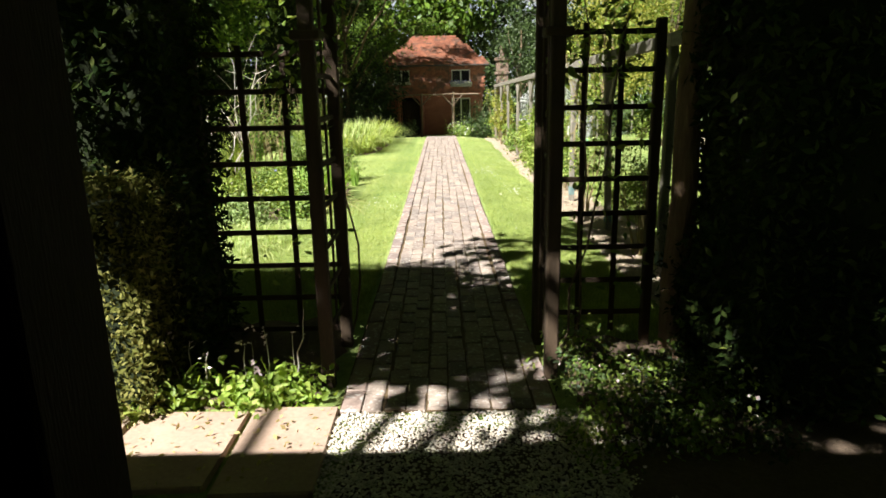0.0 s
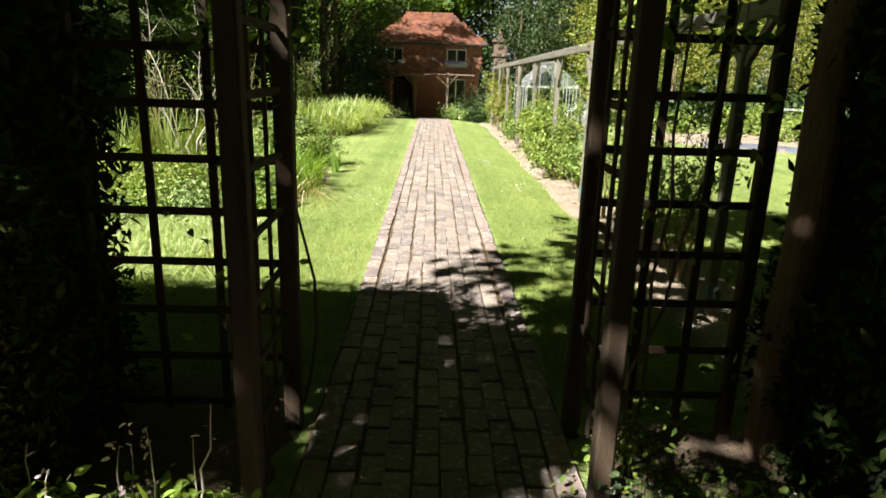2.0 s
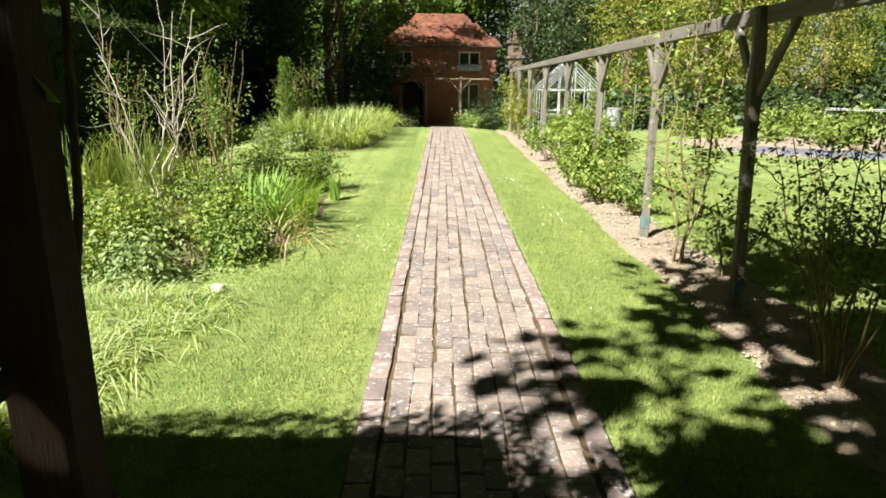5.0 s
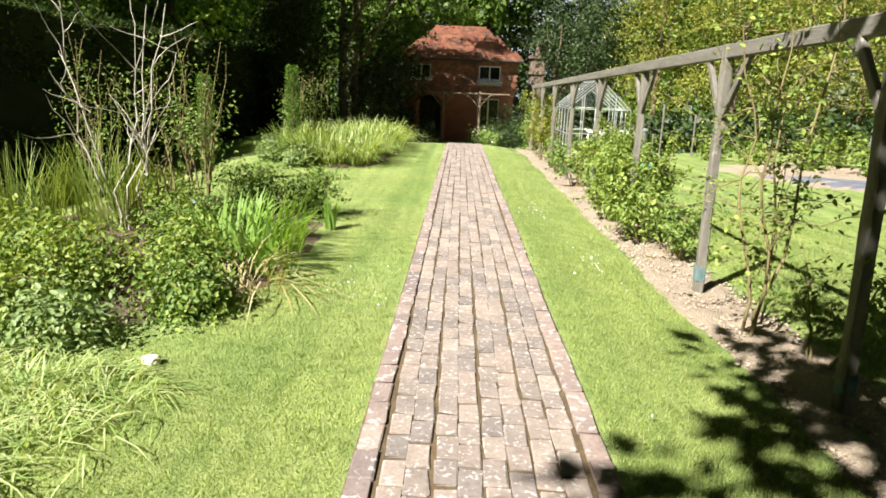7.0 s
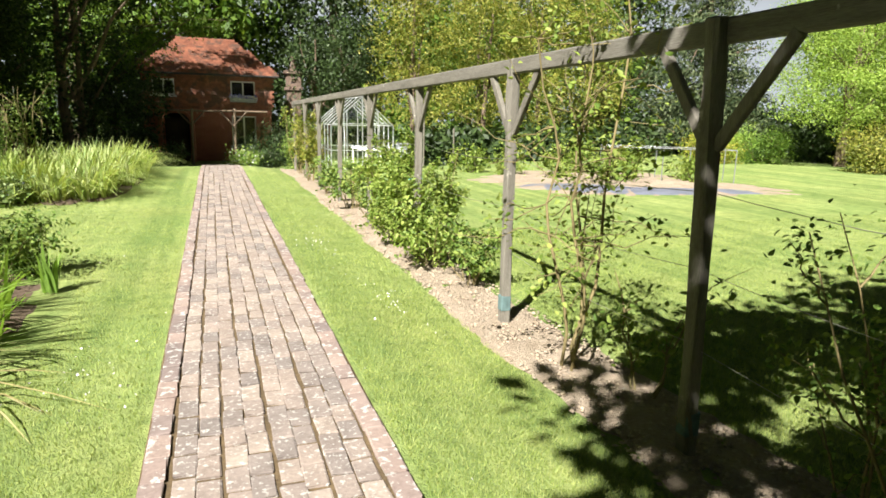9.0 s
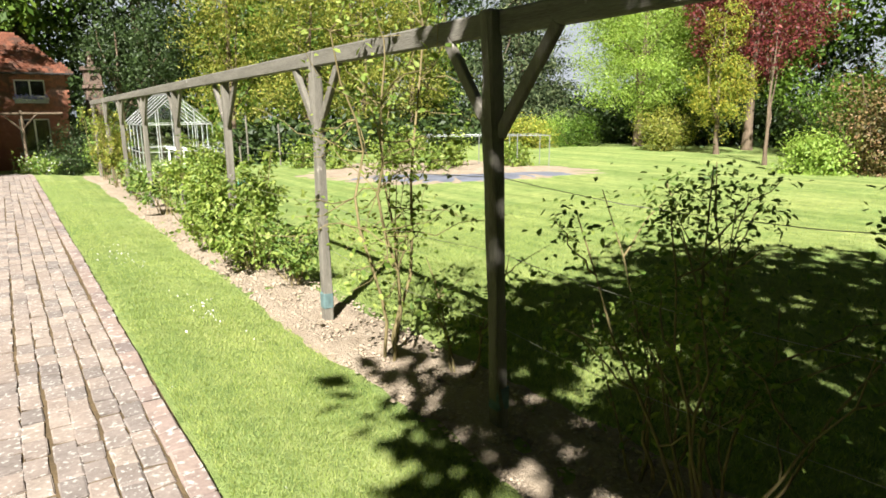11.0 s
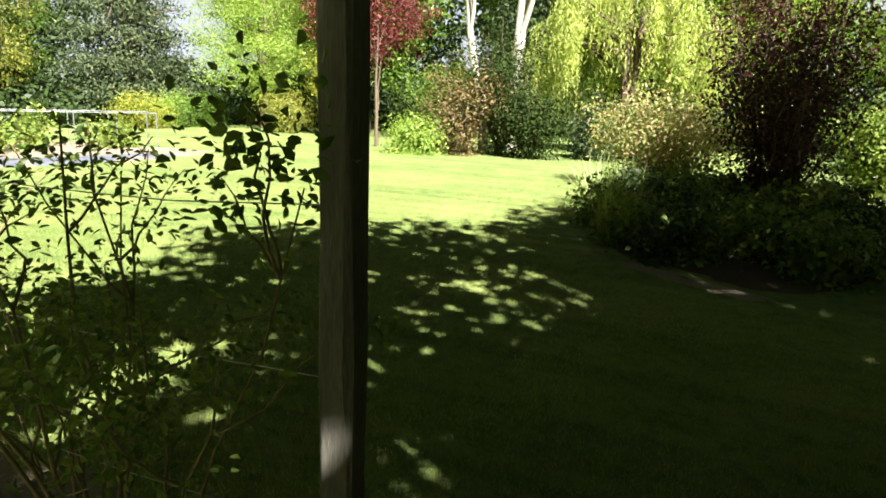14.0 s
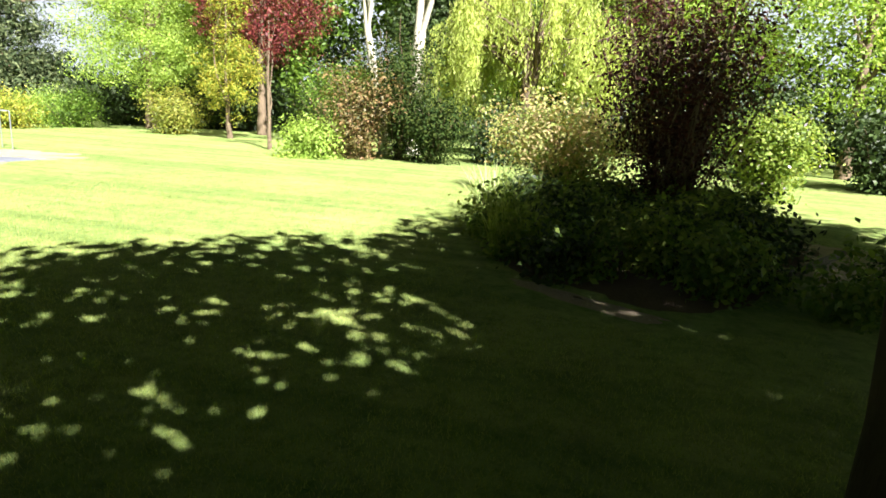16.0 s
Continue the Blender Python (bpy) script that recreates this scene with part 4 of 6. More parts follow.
tree("thin_tree", "slender bare-stemmed young tree in the grass", (20.7, 16.9), [((0, 0, 3.9), (0.8, 0.8, 1.0))], 30, 14, 0.2, 0.14, L_COPPER, BARK, 0.07, 85, 6)
tree("tall_birch", "tall pale-trunked tree with a broken second stem", (22.9, 12.6), [((0, 0, 9.5), (2.5, 2.5, 1.8))], 120, 20, 0.3, 0.25, L_WOOD, PALEBARK, 0.30, 86, 5)
tree("leaning_tree", "pale leaning trunk rising from the shrubs", (22.3, 13.4), [((-1.1, 0.8, 7.6), (1.2, 1.2, 0.9))], 40, 18, 0.25, 0.22, L_WOOD, PALEBARK, 0.19, 87, 3, lean=(-1.1, 0.9))
tree("tall_conifer", "dark tall conifer behind the willow", (31, 14.5), [((0, 0, 2 + k * 1.6), (3.4 - k * 0.3, 3.4 - k * 0.3, 1.0)) for k in range(8)], 620, 30, 0.34, 0.24, L_DARK, BARK, 0.3, 88, 5, slender=0.35, droop=0.4)
for i, (x, y, r, h, leaf, label) in enumerate([
        (19.9, 13.6, 1.3, 2.6, L_RUSSET, "pinkish-tinted broad shrub at the lawn's edge"), (20.6, 12.3, 1.3, 4.3, L_HEDGE, "ivy-dark shrub at the lawn's edge"), (20.2, 11.2, 1.0, 2.2, L_HEDGE, "dark evergreen shrub at the lawn's edge"),
        (19.3, 14.5, 0.8, 0.9, L_LIME, "low bright green shrub at the lawn's edge"), (21.8, 14.6, 1.5, 3.6, L_WOOD, "tall mixed green shrub at the lawn's edge"), (21.6, 9.6, 1.2, 1.9, L_DARK, "dark shrub below the willow"),
        (22.6, 7.4, 1.6, 2.2, L_DARK, "dark shrub below the willow"), (24.5, 24.0, 1.5, 1.9, L_OLIVE, "yellow-green shrub in the far border"), (21.5, 29.5, 1.4, 1.3, L_GOLD, "golden low shrub in the far border"),
        (24.0, 29.0, 1.6, 1.6, L_WOOD, "rounded green shrub in the far border"), (27.5, 18.2, 1.7, 2.6, L_WOOD, "green shrub below the copper tree"), (25.0, 16.6, 1.4, 2.4, L_DARK, "dark shrub below the copper tree"), (24.8, 31.5, 1.8, 1.3, L_LIME, "pale low shrub in the far border")]):
    shrub("border_shrub", label, (x, y), r, h, 14, 190, 42, 0.098, leaf, seed=100 + i, group="far border shrubs", spread=0.2, low=0.05, stem_r=0.025)


def willow(at):
    """A domed crown whose leafy strands hang in separate bunches, each ending at its own height."""
    rng = np.random.default_rng(91)
    t = thing("weeping_willow", "weeping willow with pale green trailing curtains", "tree", (at[0], at[1], gz(*at)))
    tubes("trunk", [(wander(rng, (0, 0, -0.1), (0.2, 0, 4.2), 7, 0.03), np.linspace(0.32, 0.16, 7))], BARK, t, sides=9)
    places = []
    for k in range(46):
        a, r = rng.uniform(0, 6.28), 2.5 * math.sqrt(rng.uniform(0.03, 1))
        top = np.array((math.cos(a) * r, math.sin(a) * r * 1.15, 6.0 - 0.34 * r * r + rng.normal(0, 0.35)))
        tubes("limb", [(wander(rng, (0.2, 0, rng.uniform(2.4, 4.1)), top, 6, 0.06), np.linspace(0.07, 0.012, 6))], BARK, t, sides=5)
        foot = rng.uniform(0.5, 2.2) if r > 1.6 else rng.uniform(2.0, 3.4)
        for _ in range(26):
            p = top + np.array((rng.normal(0, 0.20), rng.normal(0, 0.20), rng.normal(0, 0.15)))
            length = max(0.5, (p[2] - foot) * rng.uniform(0.45, 1.0))
            n = int(length / 0.06)
            s = np.linspace(0, 1, n)
            sway = rng.normal(0, 0.14, 2)
            out = np.array((math.cos(a), math.sin(a))) * 0.28
            places.append(np.column_stack([p[0] + (sway[0] + out[0]) * np.sqrt(s) + rng.normal(0, 0.03, n), p[1] + (sway[1] + out[1]) * np.sqrt(s) + rng.normal(0, 0.03, n), p[2] - length * s]))
    leaves("trailing_foliage", rng, np.concatenate(places), 0.14, L_WILLOW, t, slender=0.28, droop=1.7)
    return t


willow((22.8, 8.7))
shrub("purple_shrub", "tall many-stemmed dark purple-leaved shrub", (12.9, 4.6), 1.6, 4.7, 60, 620, 24, 0.07, L_PURPLE, seed=131, spread=0.15, low=0.12, stem_r=0.02)
shrub("pink_tinted_shrub", "broad shrub with cream and pink young leaves", (15.0, 6.6), 1.6, 2.2, 24, 420, 30, 0.075, L_PIERIS, seed=132, spread=0.14, low=0.1)
shrub("lilac_bush", "fresh green bush with a few pale lilac flowers", (17.0, 2.6), 1.2, 2.0, 18, 300, 26, 0.10, L_HERB, seed=133, spread=0.14, low=0.05, flowers=(LILAC, 90, 0.09))
for i, (x, y) in enumerate([(25.5, -1.2), (29.5, 3.0), (27.0, -6.0), (33, 7)]):
    tree("light_green_tree", "leafy pale green tree beyond the island bed", (x, y), [((0, 0, 4.4), (3.2, 3.2, 2.4)), ((0.8, 0.5, 7.0), (2.6, 2.6, 2.0))], 320, 50, 0.32, 0.15, L_LIME, BARK, 0.2, 140 + i, 6, "trees beyond the island bed")
for i, (x, y) in enumerate([(21.5, -1.0), (23.0, 1.6), (20.5, -3.6)]):
    shrub("border_shrub", "dark dense shrub beneath the trees", (x, y), 1.7, 2.4, 14, 200, 26, 0.15, L_DARK, seed=150 + i, group="far border shrubs", spread=0.22, low=0.02, stem_r=0.025)
for i, (x, y, d) in enumerate([(8.6, 34.5, 0), (11.6, 33.2, 1), (14.6, 33.6, 0), (17.6, 34.0, 1), (12.8, 36.5, 2), (20.5, 37, 2)]):
    tree("yellow_green_tree", "spring tree with yellow-green young leaves", (x, y), [((0, 0, 2.9), (2.2, 2.0, 1.6)), ((0.3, 0.4, 5.2), (2.3, 2.1, 1.9)), ((-0.7, -0.4, 7.2), (1.6, 1.6, 1.5))], 270, 48, 0.26, 0.12, (L_OLIVE, L_OLIVE, L_WOOD)[d], BARK, 0.13, 160 + i, 8, "yellow-green trees behind the greenhouse")

# woodland behind the house: three kinds, repeated
wood = [tree("woodland_tree", "tall dense woodland tree with sunlit green leaves", (-40 - 8 * k, 60), [((0, 0, 8), (3.6, 3.6, 3.2)), ((0.8, 0.3, 12), (3.4, 3.2, 3.0)), ((-1.2, -0.5, 4.6), (3.0, 2.6, 1.8)), ((1.8, -1.0, 6.2), (2.2, 2.2, 2.0))], 400, 27, 0.45, 0.34, (L_WOOD, L_DARK, L_WOOD, L_LIME)[k], BARK, 0.32, 180 + k, 7, "woodland behind the house") for k in range(4)]
rngw = random.Random(5)
# the row near y = -18 is unseen, added to block low sky
spots = [(-3.5, 43), (1.5, 44), (6.0, 43), (10.5, 44.5), (-8.5, 42), (-13, 40), (15.5, 45), (20.5, 46), (26, 44), (36, 34), (38, 26), (40, 18), (40, 9), (-13, 37), (-16, 28), (-16.5, 20), (-17, 13), (-20.5, 24), (33, 25), (34, 13), (35, 5), (36, -8), (-19, 40), (-24, -18), (-17, -19), (-10, -18), (-3, -19.5), (4, -18.5), (11, -19), (18, -18.5), (25, -17), (-26, -8), (-27, 2), (-19, 5)]
for i, (x, y) in enumerate(spots):
    k = (0, 2, 1)[i % 3] if y > 38 else (0, 2)[i % 2]
    # copies on the left take lime leaves: sunlight put in as paler green
    if x < -12 and y < 38:
        k = (3, 0)[i % 3 == 0]
    s = rngw.uniform(0.85, 1.15)
    copy_thing(wood[k], Matrix.LocRotScale((x, y, gz(x, y)), Euler((0, 0, rngw.uniform(0, 6.28))), (s, s, s * rngw.uniform(0.9, 1.1))))
# undergrowth that closes the wood's edge
for i, (xa, ya, xb, yb, h) in enumerate([(-14, 41, -2, 41.5, 4.5), (-2, 42, 9, 41.5, 4.5), (9, 40.5, 20, 41.5, 4.0), (20, 41, 30, 38, 3.6), (30, 37, 35, 28, 3.4), (34, 28, 36, 16, 3.4), (36, 16, 35, 4, 3.4), (34, 4, 30, -8, 3.4), (-10.5, 41, -10.5, 28, 3.8), (-10.5, 28, -11, 16, 3.8), (-11, 16, -11.5, 4, 3.8), (8, 31.6, 14, 31.8, 1.5), (14, 32, 20, 34.5, 1.5), (20, 36, 29, 35, 2.2), (29, 31, 31, 22, 2.4), (32, 41, 39, 32, 3.5), (39, 33, 40, 23, 7.0), (40, 23, 40, 12, 4.0), (40, 12, 38, 0, 4.0), (38, 0, 34, -11, 6.5), (-20, 51, -6, 52, 10), (-6, 52, 8, 52, 10), (8, 52, 22, 51, 9), (-22, 30, -21, 44, 9)]):
    rng_ = np.random.default_rng(240 + i)
    t_ = thing("thicket", "dense dark undergrowth along the wood's edge", "undergrowth", (xa, ya, gz(xa, ya)), "undergrowth along the wood")
    bl = [((s_ * (xb - xa) + rng_.normal(0, 0.4), s_ * (yb - ya) + rng_.normal(0, 0.4), h * 0.42), (1.5, 1.5, h * 0.55)) for s_ in np.linspace(0, 1, 9)]
    pl, wy, _ = clumped(rng_, bl, 260 if i < 15 else 420, 26, 0.34, 0.5)
    pl[:, 2] = np.maximum(pl[:, 2], 0.05)
    # thickets 8 to 10 get lighter leaves so they look sunlit above the hedge
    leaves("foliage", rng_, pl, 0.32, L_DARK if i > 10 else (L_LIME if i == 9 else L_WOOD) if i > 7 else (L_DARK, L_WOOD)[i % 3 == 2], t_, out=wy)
    tubes("stem", [(wander(rng_, (c[0], c[1], -0.1), (c[0] + 0.3, c[1], h * 0.8), 5, 0.05), np.linspace(0.08, 0.02, 5)) for c, _ in bl[::2]], BARK, t_, sides=6)
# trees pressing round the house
# first two: crowns set above the view, added to shade the front
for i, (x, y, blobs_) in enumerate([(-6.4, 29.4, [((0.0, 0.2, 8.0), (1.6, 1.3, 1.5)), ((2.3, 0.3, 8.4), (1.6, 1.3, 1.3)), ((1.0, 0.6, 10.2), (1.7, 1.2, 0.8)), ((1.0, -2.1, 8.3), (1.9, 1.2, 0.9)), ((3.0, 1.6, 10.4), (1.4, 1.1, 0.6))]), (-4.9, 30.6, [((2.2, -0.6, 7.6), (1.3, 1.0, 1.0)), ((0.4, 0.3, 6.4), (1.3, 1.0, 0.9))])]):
    tree("house_tree", "tall dark tree added with its crown out of view to shade the cottage", (x, y), blobs_, 230, 28, 0.24, 0.2, L_DARK, BARK, 0.2, 230 + i, 6, "trees round the cottage", shell=0.1)
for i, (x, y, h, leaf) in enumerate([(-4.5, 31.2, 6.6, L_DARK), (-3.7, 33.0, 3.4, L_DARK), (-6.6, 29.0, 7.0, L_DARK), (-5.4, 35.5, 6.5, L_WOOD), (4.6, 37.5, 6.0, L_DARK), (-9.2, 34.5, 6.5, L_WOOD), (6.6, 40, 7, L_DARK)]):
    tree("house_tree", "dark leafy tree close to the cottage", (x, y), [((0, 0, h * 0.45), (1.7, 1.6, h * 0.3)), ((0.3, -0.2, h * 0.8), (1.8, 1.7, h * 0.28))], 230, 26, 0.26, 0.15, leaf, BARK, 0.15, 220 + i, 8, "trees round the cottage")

tree("house_tree", "leafy tree whose branches hang over the cottage roof", (-4.4, 32.6), [((2.1, 0.2, 4.55), (1.0, 0.6, 0.55)), ((3.7, 0.6, 5.3), (1.3, 0.6, 0.35)), ((1.2, 0.0, 3.7), (0.8, 0.6, 0.8)), ((0.9, 0.0, 2.2), (0.6, 0.5, 1.0)), ((0.2, 0.2, 6.4), (1.2, 1.0, 0.9))], 190, 30, 0.2, 0.13, L_WOOD, BARK, 0.14, 236, 7, "trees round the cottage", shell=0.1)

# ---- cottage ----
def cottage():
    z0 = -0.56
    h = thing("cottage", "small brick and tile-hung cottage with a hipped clay roof", "house", (-0.3, 35.0, z0))
    X0_, X1_, Y0_, Y1_, ZE = -2.85, 2.28, 34.9, 39.6, 3.12
    inv = Matrix.Translation((0.3, -35.0, -z0))

    def b(name, lo, hi, m, parent=h, label="", bevel=0.01):
        return box_part(name, lo, hi, m, parent, label, bevel, inv)

    z_mid = 1.72
    # front wall with a door and a window opening below
    for lo, hi in [((X0_, Y0_, z0), (-2.05, Y0_ + 0.2, z_mid)), ((-1.1, Y0_, z0), (0.62, Y0_ + 0.2, z_mid)), ((1.62, Y0_, z0), (X1_, Y0_ + 0.2, z_mid)), ((-2.05, Y0_, 1.48), (-1.1, Y0_ + 0.2, z_mid)), ((0.62, Y0_, z0), (1.62, Y0_ + 0.2, 0.15)), ((0.62, Y0_, 1.42), (1.62, Y0_ + 0.2, z_mid))]:
        b("brick_wall", lo, hi, HOUSEBRICK)
    for lo, hi in [((X0_, Y0_ + 0.2, z0), (X0_ + 0.2, Y1_, ZE)), ((X1_ - 0.2, Y0_ + 0.2, z0), (X1_, Y1_, ZE)), ((X0_, Y1_, z0), (X1_, Y1_ + 0.2, ZE))]:
        b("brick_wall", lo, hi, HOUSEBRICK)
    # upper wall, window openings left in it
    wins = [(-2.45, -1.6), (0.62, 1.62)]
    zs0, zs1 = 2.22, 2.88
    spans = [(X0_, wins[0][0]), (wins[0][1], wins[1][0]), (wins[1][1], X1_)]
    for xa, xb in spans:
        b("upper_wall", (xa, Y0_ + 0.02, z_mid), (xb, Y0_ + 0.2, ZE), HOUSEBRICK)
    for xa, xb in wins:
        b("upper_wall", (xa, Y0_ + 0.02, z_mid), (xb, Y0_ + 0.2, zs0), HOUSEBRICK)
        b("upper_wall", (xa, Y0_ + 0.02, zs1), (xb, Y0_ + 0.2, ZE), HOUSEBRICK)
    rng = np.random.default_rng(51)
    # hung tiles in courses
    vs = bmesh.new()
    z = z_mid - 0.03
    while z < ZE - 0.05:
        x = X0_ - 0.02 + (0.0825 if int(round(z / 0.1)) % 2 else 0)
        while x < X1_:
            clear = not any(xa - 0.08 < x + 0.08 < xb + 0.08 and zs0 - 0.1 < z < zs1 for xa, xb in wins)
            if clear:
                bm_box(vs, (x, Y0_ - 0.045 + rng.normal(0, 0.004), z), (x + 0.158, Y0_ + 0.015, z + 0.12), 0, inv)
            x += 0.165
        z += 0.105
    tagged(part("hung_tiles", vs, TILE, h, "orange-red hung clay tiles in courses"), kind="stuff")
    # hipped roof in stepped courses
    e = 0.32
    xa, xb, ya, yb = X0_ - e, X1_ + e, Y0_ - e - 0.05, Y1_ + e
    rise, ridge = 1.55, 2.5
    c = 17
    roof = bmesh.new()
    ym, cut = (ya + yb) / 2, (xb - xa - ridge) / 2
    low = [roof.verts.new(inv @ Vector(p)) for p in ((xa, ya, ZE - 0.02), (xb, ya, ZE - 0.02), (xb, yb, ZE - 0.02), (xa, yb, ZE - 0.02))]
    high = [roof.verts.new(inv @ Vector(p)) for p in ((xa + cut, ym, ZE + rise), (xb - cut, ym, ZE + rise))]
    for q in ((low[0], low[1], high[1], high[0]), (low[2], low[3], high[0], high[1]), (low[1], low[2], high[1]), (low[3], low[0], high[0]), (low[3], low[2], low[1], low[0])):
        roof.faces.new(q)
    part("roof", roof, TILE, h, "hipped clay-tiled roof")
    tiles = bmesh.new()
    for k in range(c):
        s0 = k / c
        half, q = (yb - ya) / 2, (xb - xa - ridge) / 2
        x, end = xa + q * s0, xb - q * s0
        while x < end - 0.05:
            bm_box(tiles, (x, ya + half * s0 - 0.03 + rng.normal(0, 0.007), ZE + rise * s0 + rng.normal(0, 0.006)), (x + 0.162, ya + half * s0 + 0.16, ZE + rise * s0 + 0.085), 0, inv)
            x += 0.17
    tagged(part("roof_tiles", tiles, TILE, h, "weathered orange clay roof tiles"), kind="stuff")
    b("ridge_tile", (-0.3 - ridge / 2, (ya + yb) / 2 - 0.1, ZE + rise), (-0.3 + ridge / 2, (ya + yb) / 2 + 0.1, ZE + rise + 0.12), TILE)
    b("gutter", (xa, ya - 0.09, ZE - 0.07), (xb, ya + 0.02, ZE + 0.01), GUTTER, h, "dark rain gutter along the eaves", 0.02)

    def window(xa_, xb_, za, zb, y):
        w = b("window", (xa_, y + 0.05, za), (xa_ + 0.05, y + 0.12, zb), WHITE, h, "white-framed casement window")
        b("frame", (xb_ - 0.05, y + 0.05, za), (xb_, y + 0.12, zb), WHITE, w)
        b("frame", (xa_ + 0.05, y + 0.05, za), (xb_ - 0.05, y + 0.12, za + 0.06), WHITE, w)
        b("frame", (xa_ + 0.05, y + 0.05, zb - 0.05), (xb_ - 0.05, y + 0.12, zb), WHITE, w)
        m_ = (xa_ + xb_) / 2
        b("mullion", (m_ - 0.03, y + 0.04, za + 0.06), (m_ + 0.03, y + 0.11, zb - 0.05), WHITE, w)
        for u, v in ((xa_ + 0.05, m_ - 0.03), (m_ + 0.03, xb_ - 0.05)):
            b("pane", (u, y + 0.085, za + 0.06), (v, y + 0.093, zb - 0.05), GLASS, w, "", 0)
        b("sill", (xa_ - 0.08, y - 0.10, za - 0.07), (xb_ + 0.08, y + 0.05, za), WHITE, w, "white window sill")
        return w

    for xa_, xb_ in wins:
        window(xa_, xb_, zs0, zs1, Y0_)
    window(0.62, 1.62, 0.15, 1.42, Y0_)
    # arched porch door
    b("door", (-2.0, Y0_ + 0.1, z0), (-1.15, Y0_ + 0.16, 1.3), STAINED, h, "dark panelled door in the porch")
    for k in range(13):
        a = math.pi * k / 12
        m = Matrix.Translation((-1.575 + math.cos(a) * 0.62, Y0_ - 0.35, 0.98 + math.sin(a) * 0.62)) @ Matrix.Rotation(-a, 4, "Y")
        box_part("arch_brick", (-0.06, -0.35, -0.078), (0.06, 0.35, 0.078), HOUSEBRICK, h, "", 0.008, inv @ m)
    for x in (-2.27, -1.02):
        b("porch_pier", (x, Y0_ - 0.7, z0), (x + 0.14, Y0_, 0.98), HOUSEBRICK)
    # near-black panel and floor added in place of the rooms' shade
    b("back_panel", (X0_ + 0.25, Y0_ + 1.6, z0), (X1_ - 0.25, Y0_ + 1.7, ZE - 0.1), DARKROOM)
    b("upper_floor", (X0_ + 0.21, Y0_ + 0.21, z_mid), (X1_ - 0.21, Y0_ + 1.59, z_mid + 0.1), DARKROOM)
    box = thing("window_box", "window box of blue and white flowers", "planter", (1.12, 34.75, 2.0))
    box_part("trough", (-0.55, -0.15, 0.0), (0.55, 0.12, 0.16), LEAD, box)
    leaves("blossom", rng, np.column_stack([rng.uniform(-0.55, 0.55, 260), rng.uniform(-0.16, 0.1, 260), rng.uniform(0.12, 0.3, 260)]), 0.09, BLUEFLOWER, box)
    leaves("blossom", rng, np.column_stack([rng.uniform(-0.55, 0.55, 200), rng.uniform(-0.2, 0.1, 200), rng.uniform(0.1, 0.26, 200)]), 0.08, WHITE, box)
    # rustic arch before the door
    p = thing("rustic_arch", "rustic pole arch in front of the cottage door", "garden arch", (0, 32.4, -0.5))
    for x in (-0.95, 0.62):
        tubes("pole", [(wander(rng, (x, 0, -0.06), (x + 0.02, 0, 2.2), 6, 0.01), np.full(6, 0.05))], BARK, p, sides=8)
    tubes("pole", [(wander(rng, (-2.2, 0, 2.12), (1.9, 0, 2.12), 8, 0.004), np.full(8, 0.04))], BARK, p, sides=8)
    for x, s in ((-0.95, -1), (-0.95, 1), (0.62, -1), (0.62, 1)):
        tubes("brace", [(wander(rng, (x, 0, 1.55), (x + s * 0.5, 0, 2.1), 4, 0.01), np.full(4, 0.035))], BARK, p, sides=6)


cottage()


def chimney():
    c = thing("chimney_stack", "tall brick chimney stack with a clay pot", "chimney", (3.55, 37.4, -0.56))
    for lo, hi, n in [((-0.32, -0.32, 0), (0.32, 0.32, 3.2), "shaft"), ((-0.40, -0.40, 3.2), (0.40, 0.40, 3.36), "corbel"), ((-0.33, -0.33, 3.36), (0.33, 0.33, 3.95), "shaft"), ((-0.42, -0.42, 3.95), (0.42, 0.42, 4.12), "cap")]:
        box_part(n, lo, hi, CHIMNEYBRICK, c, "", 0.02)
    t = np.linspace(0, 1, 6)
    tubes("pot", [(np.column_stack([0 * t, 0 * t, 4.12 + 0.62 * t]), np.array([0.16, 0.14, 0.13, 0.13, 0.16, 0.15]))], CHIMNEYBRICK, c, "round clay chimney pot", 12)


chimney()


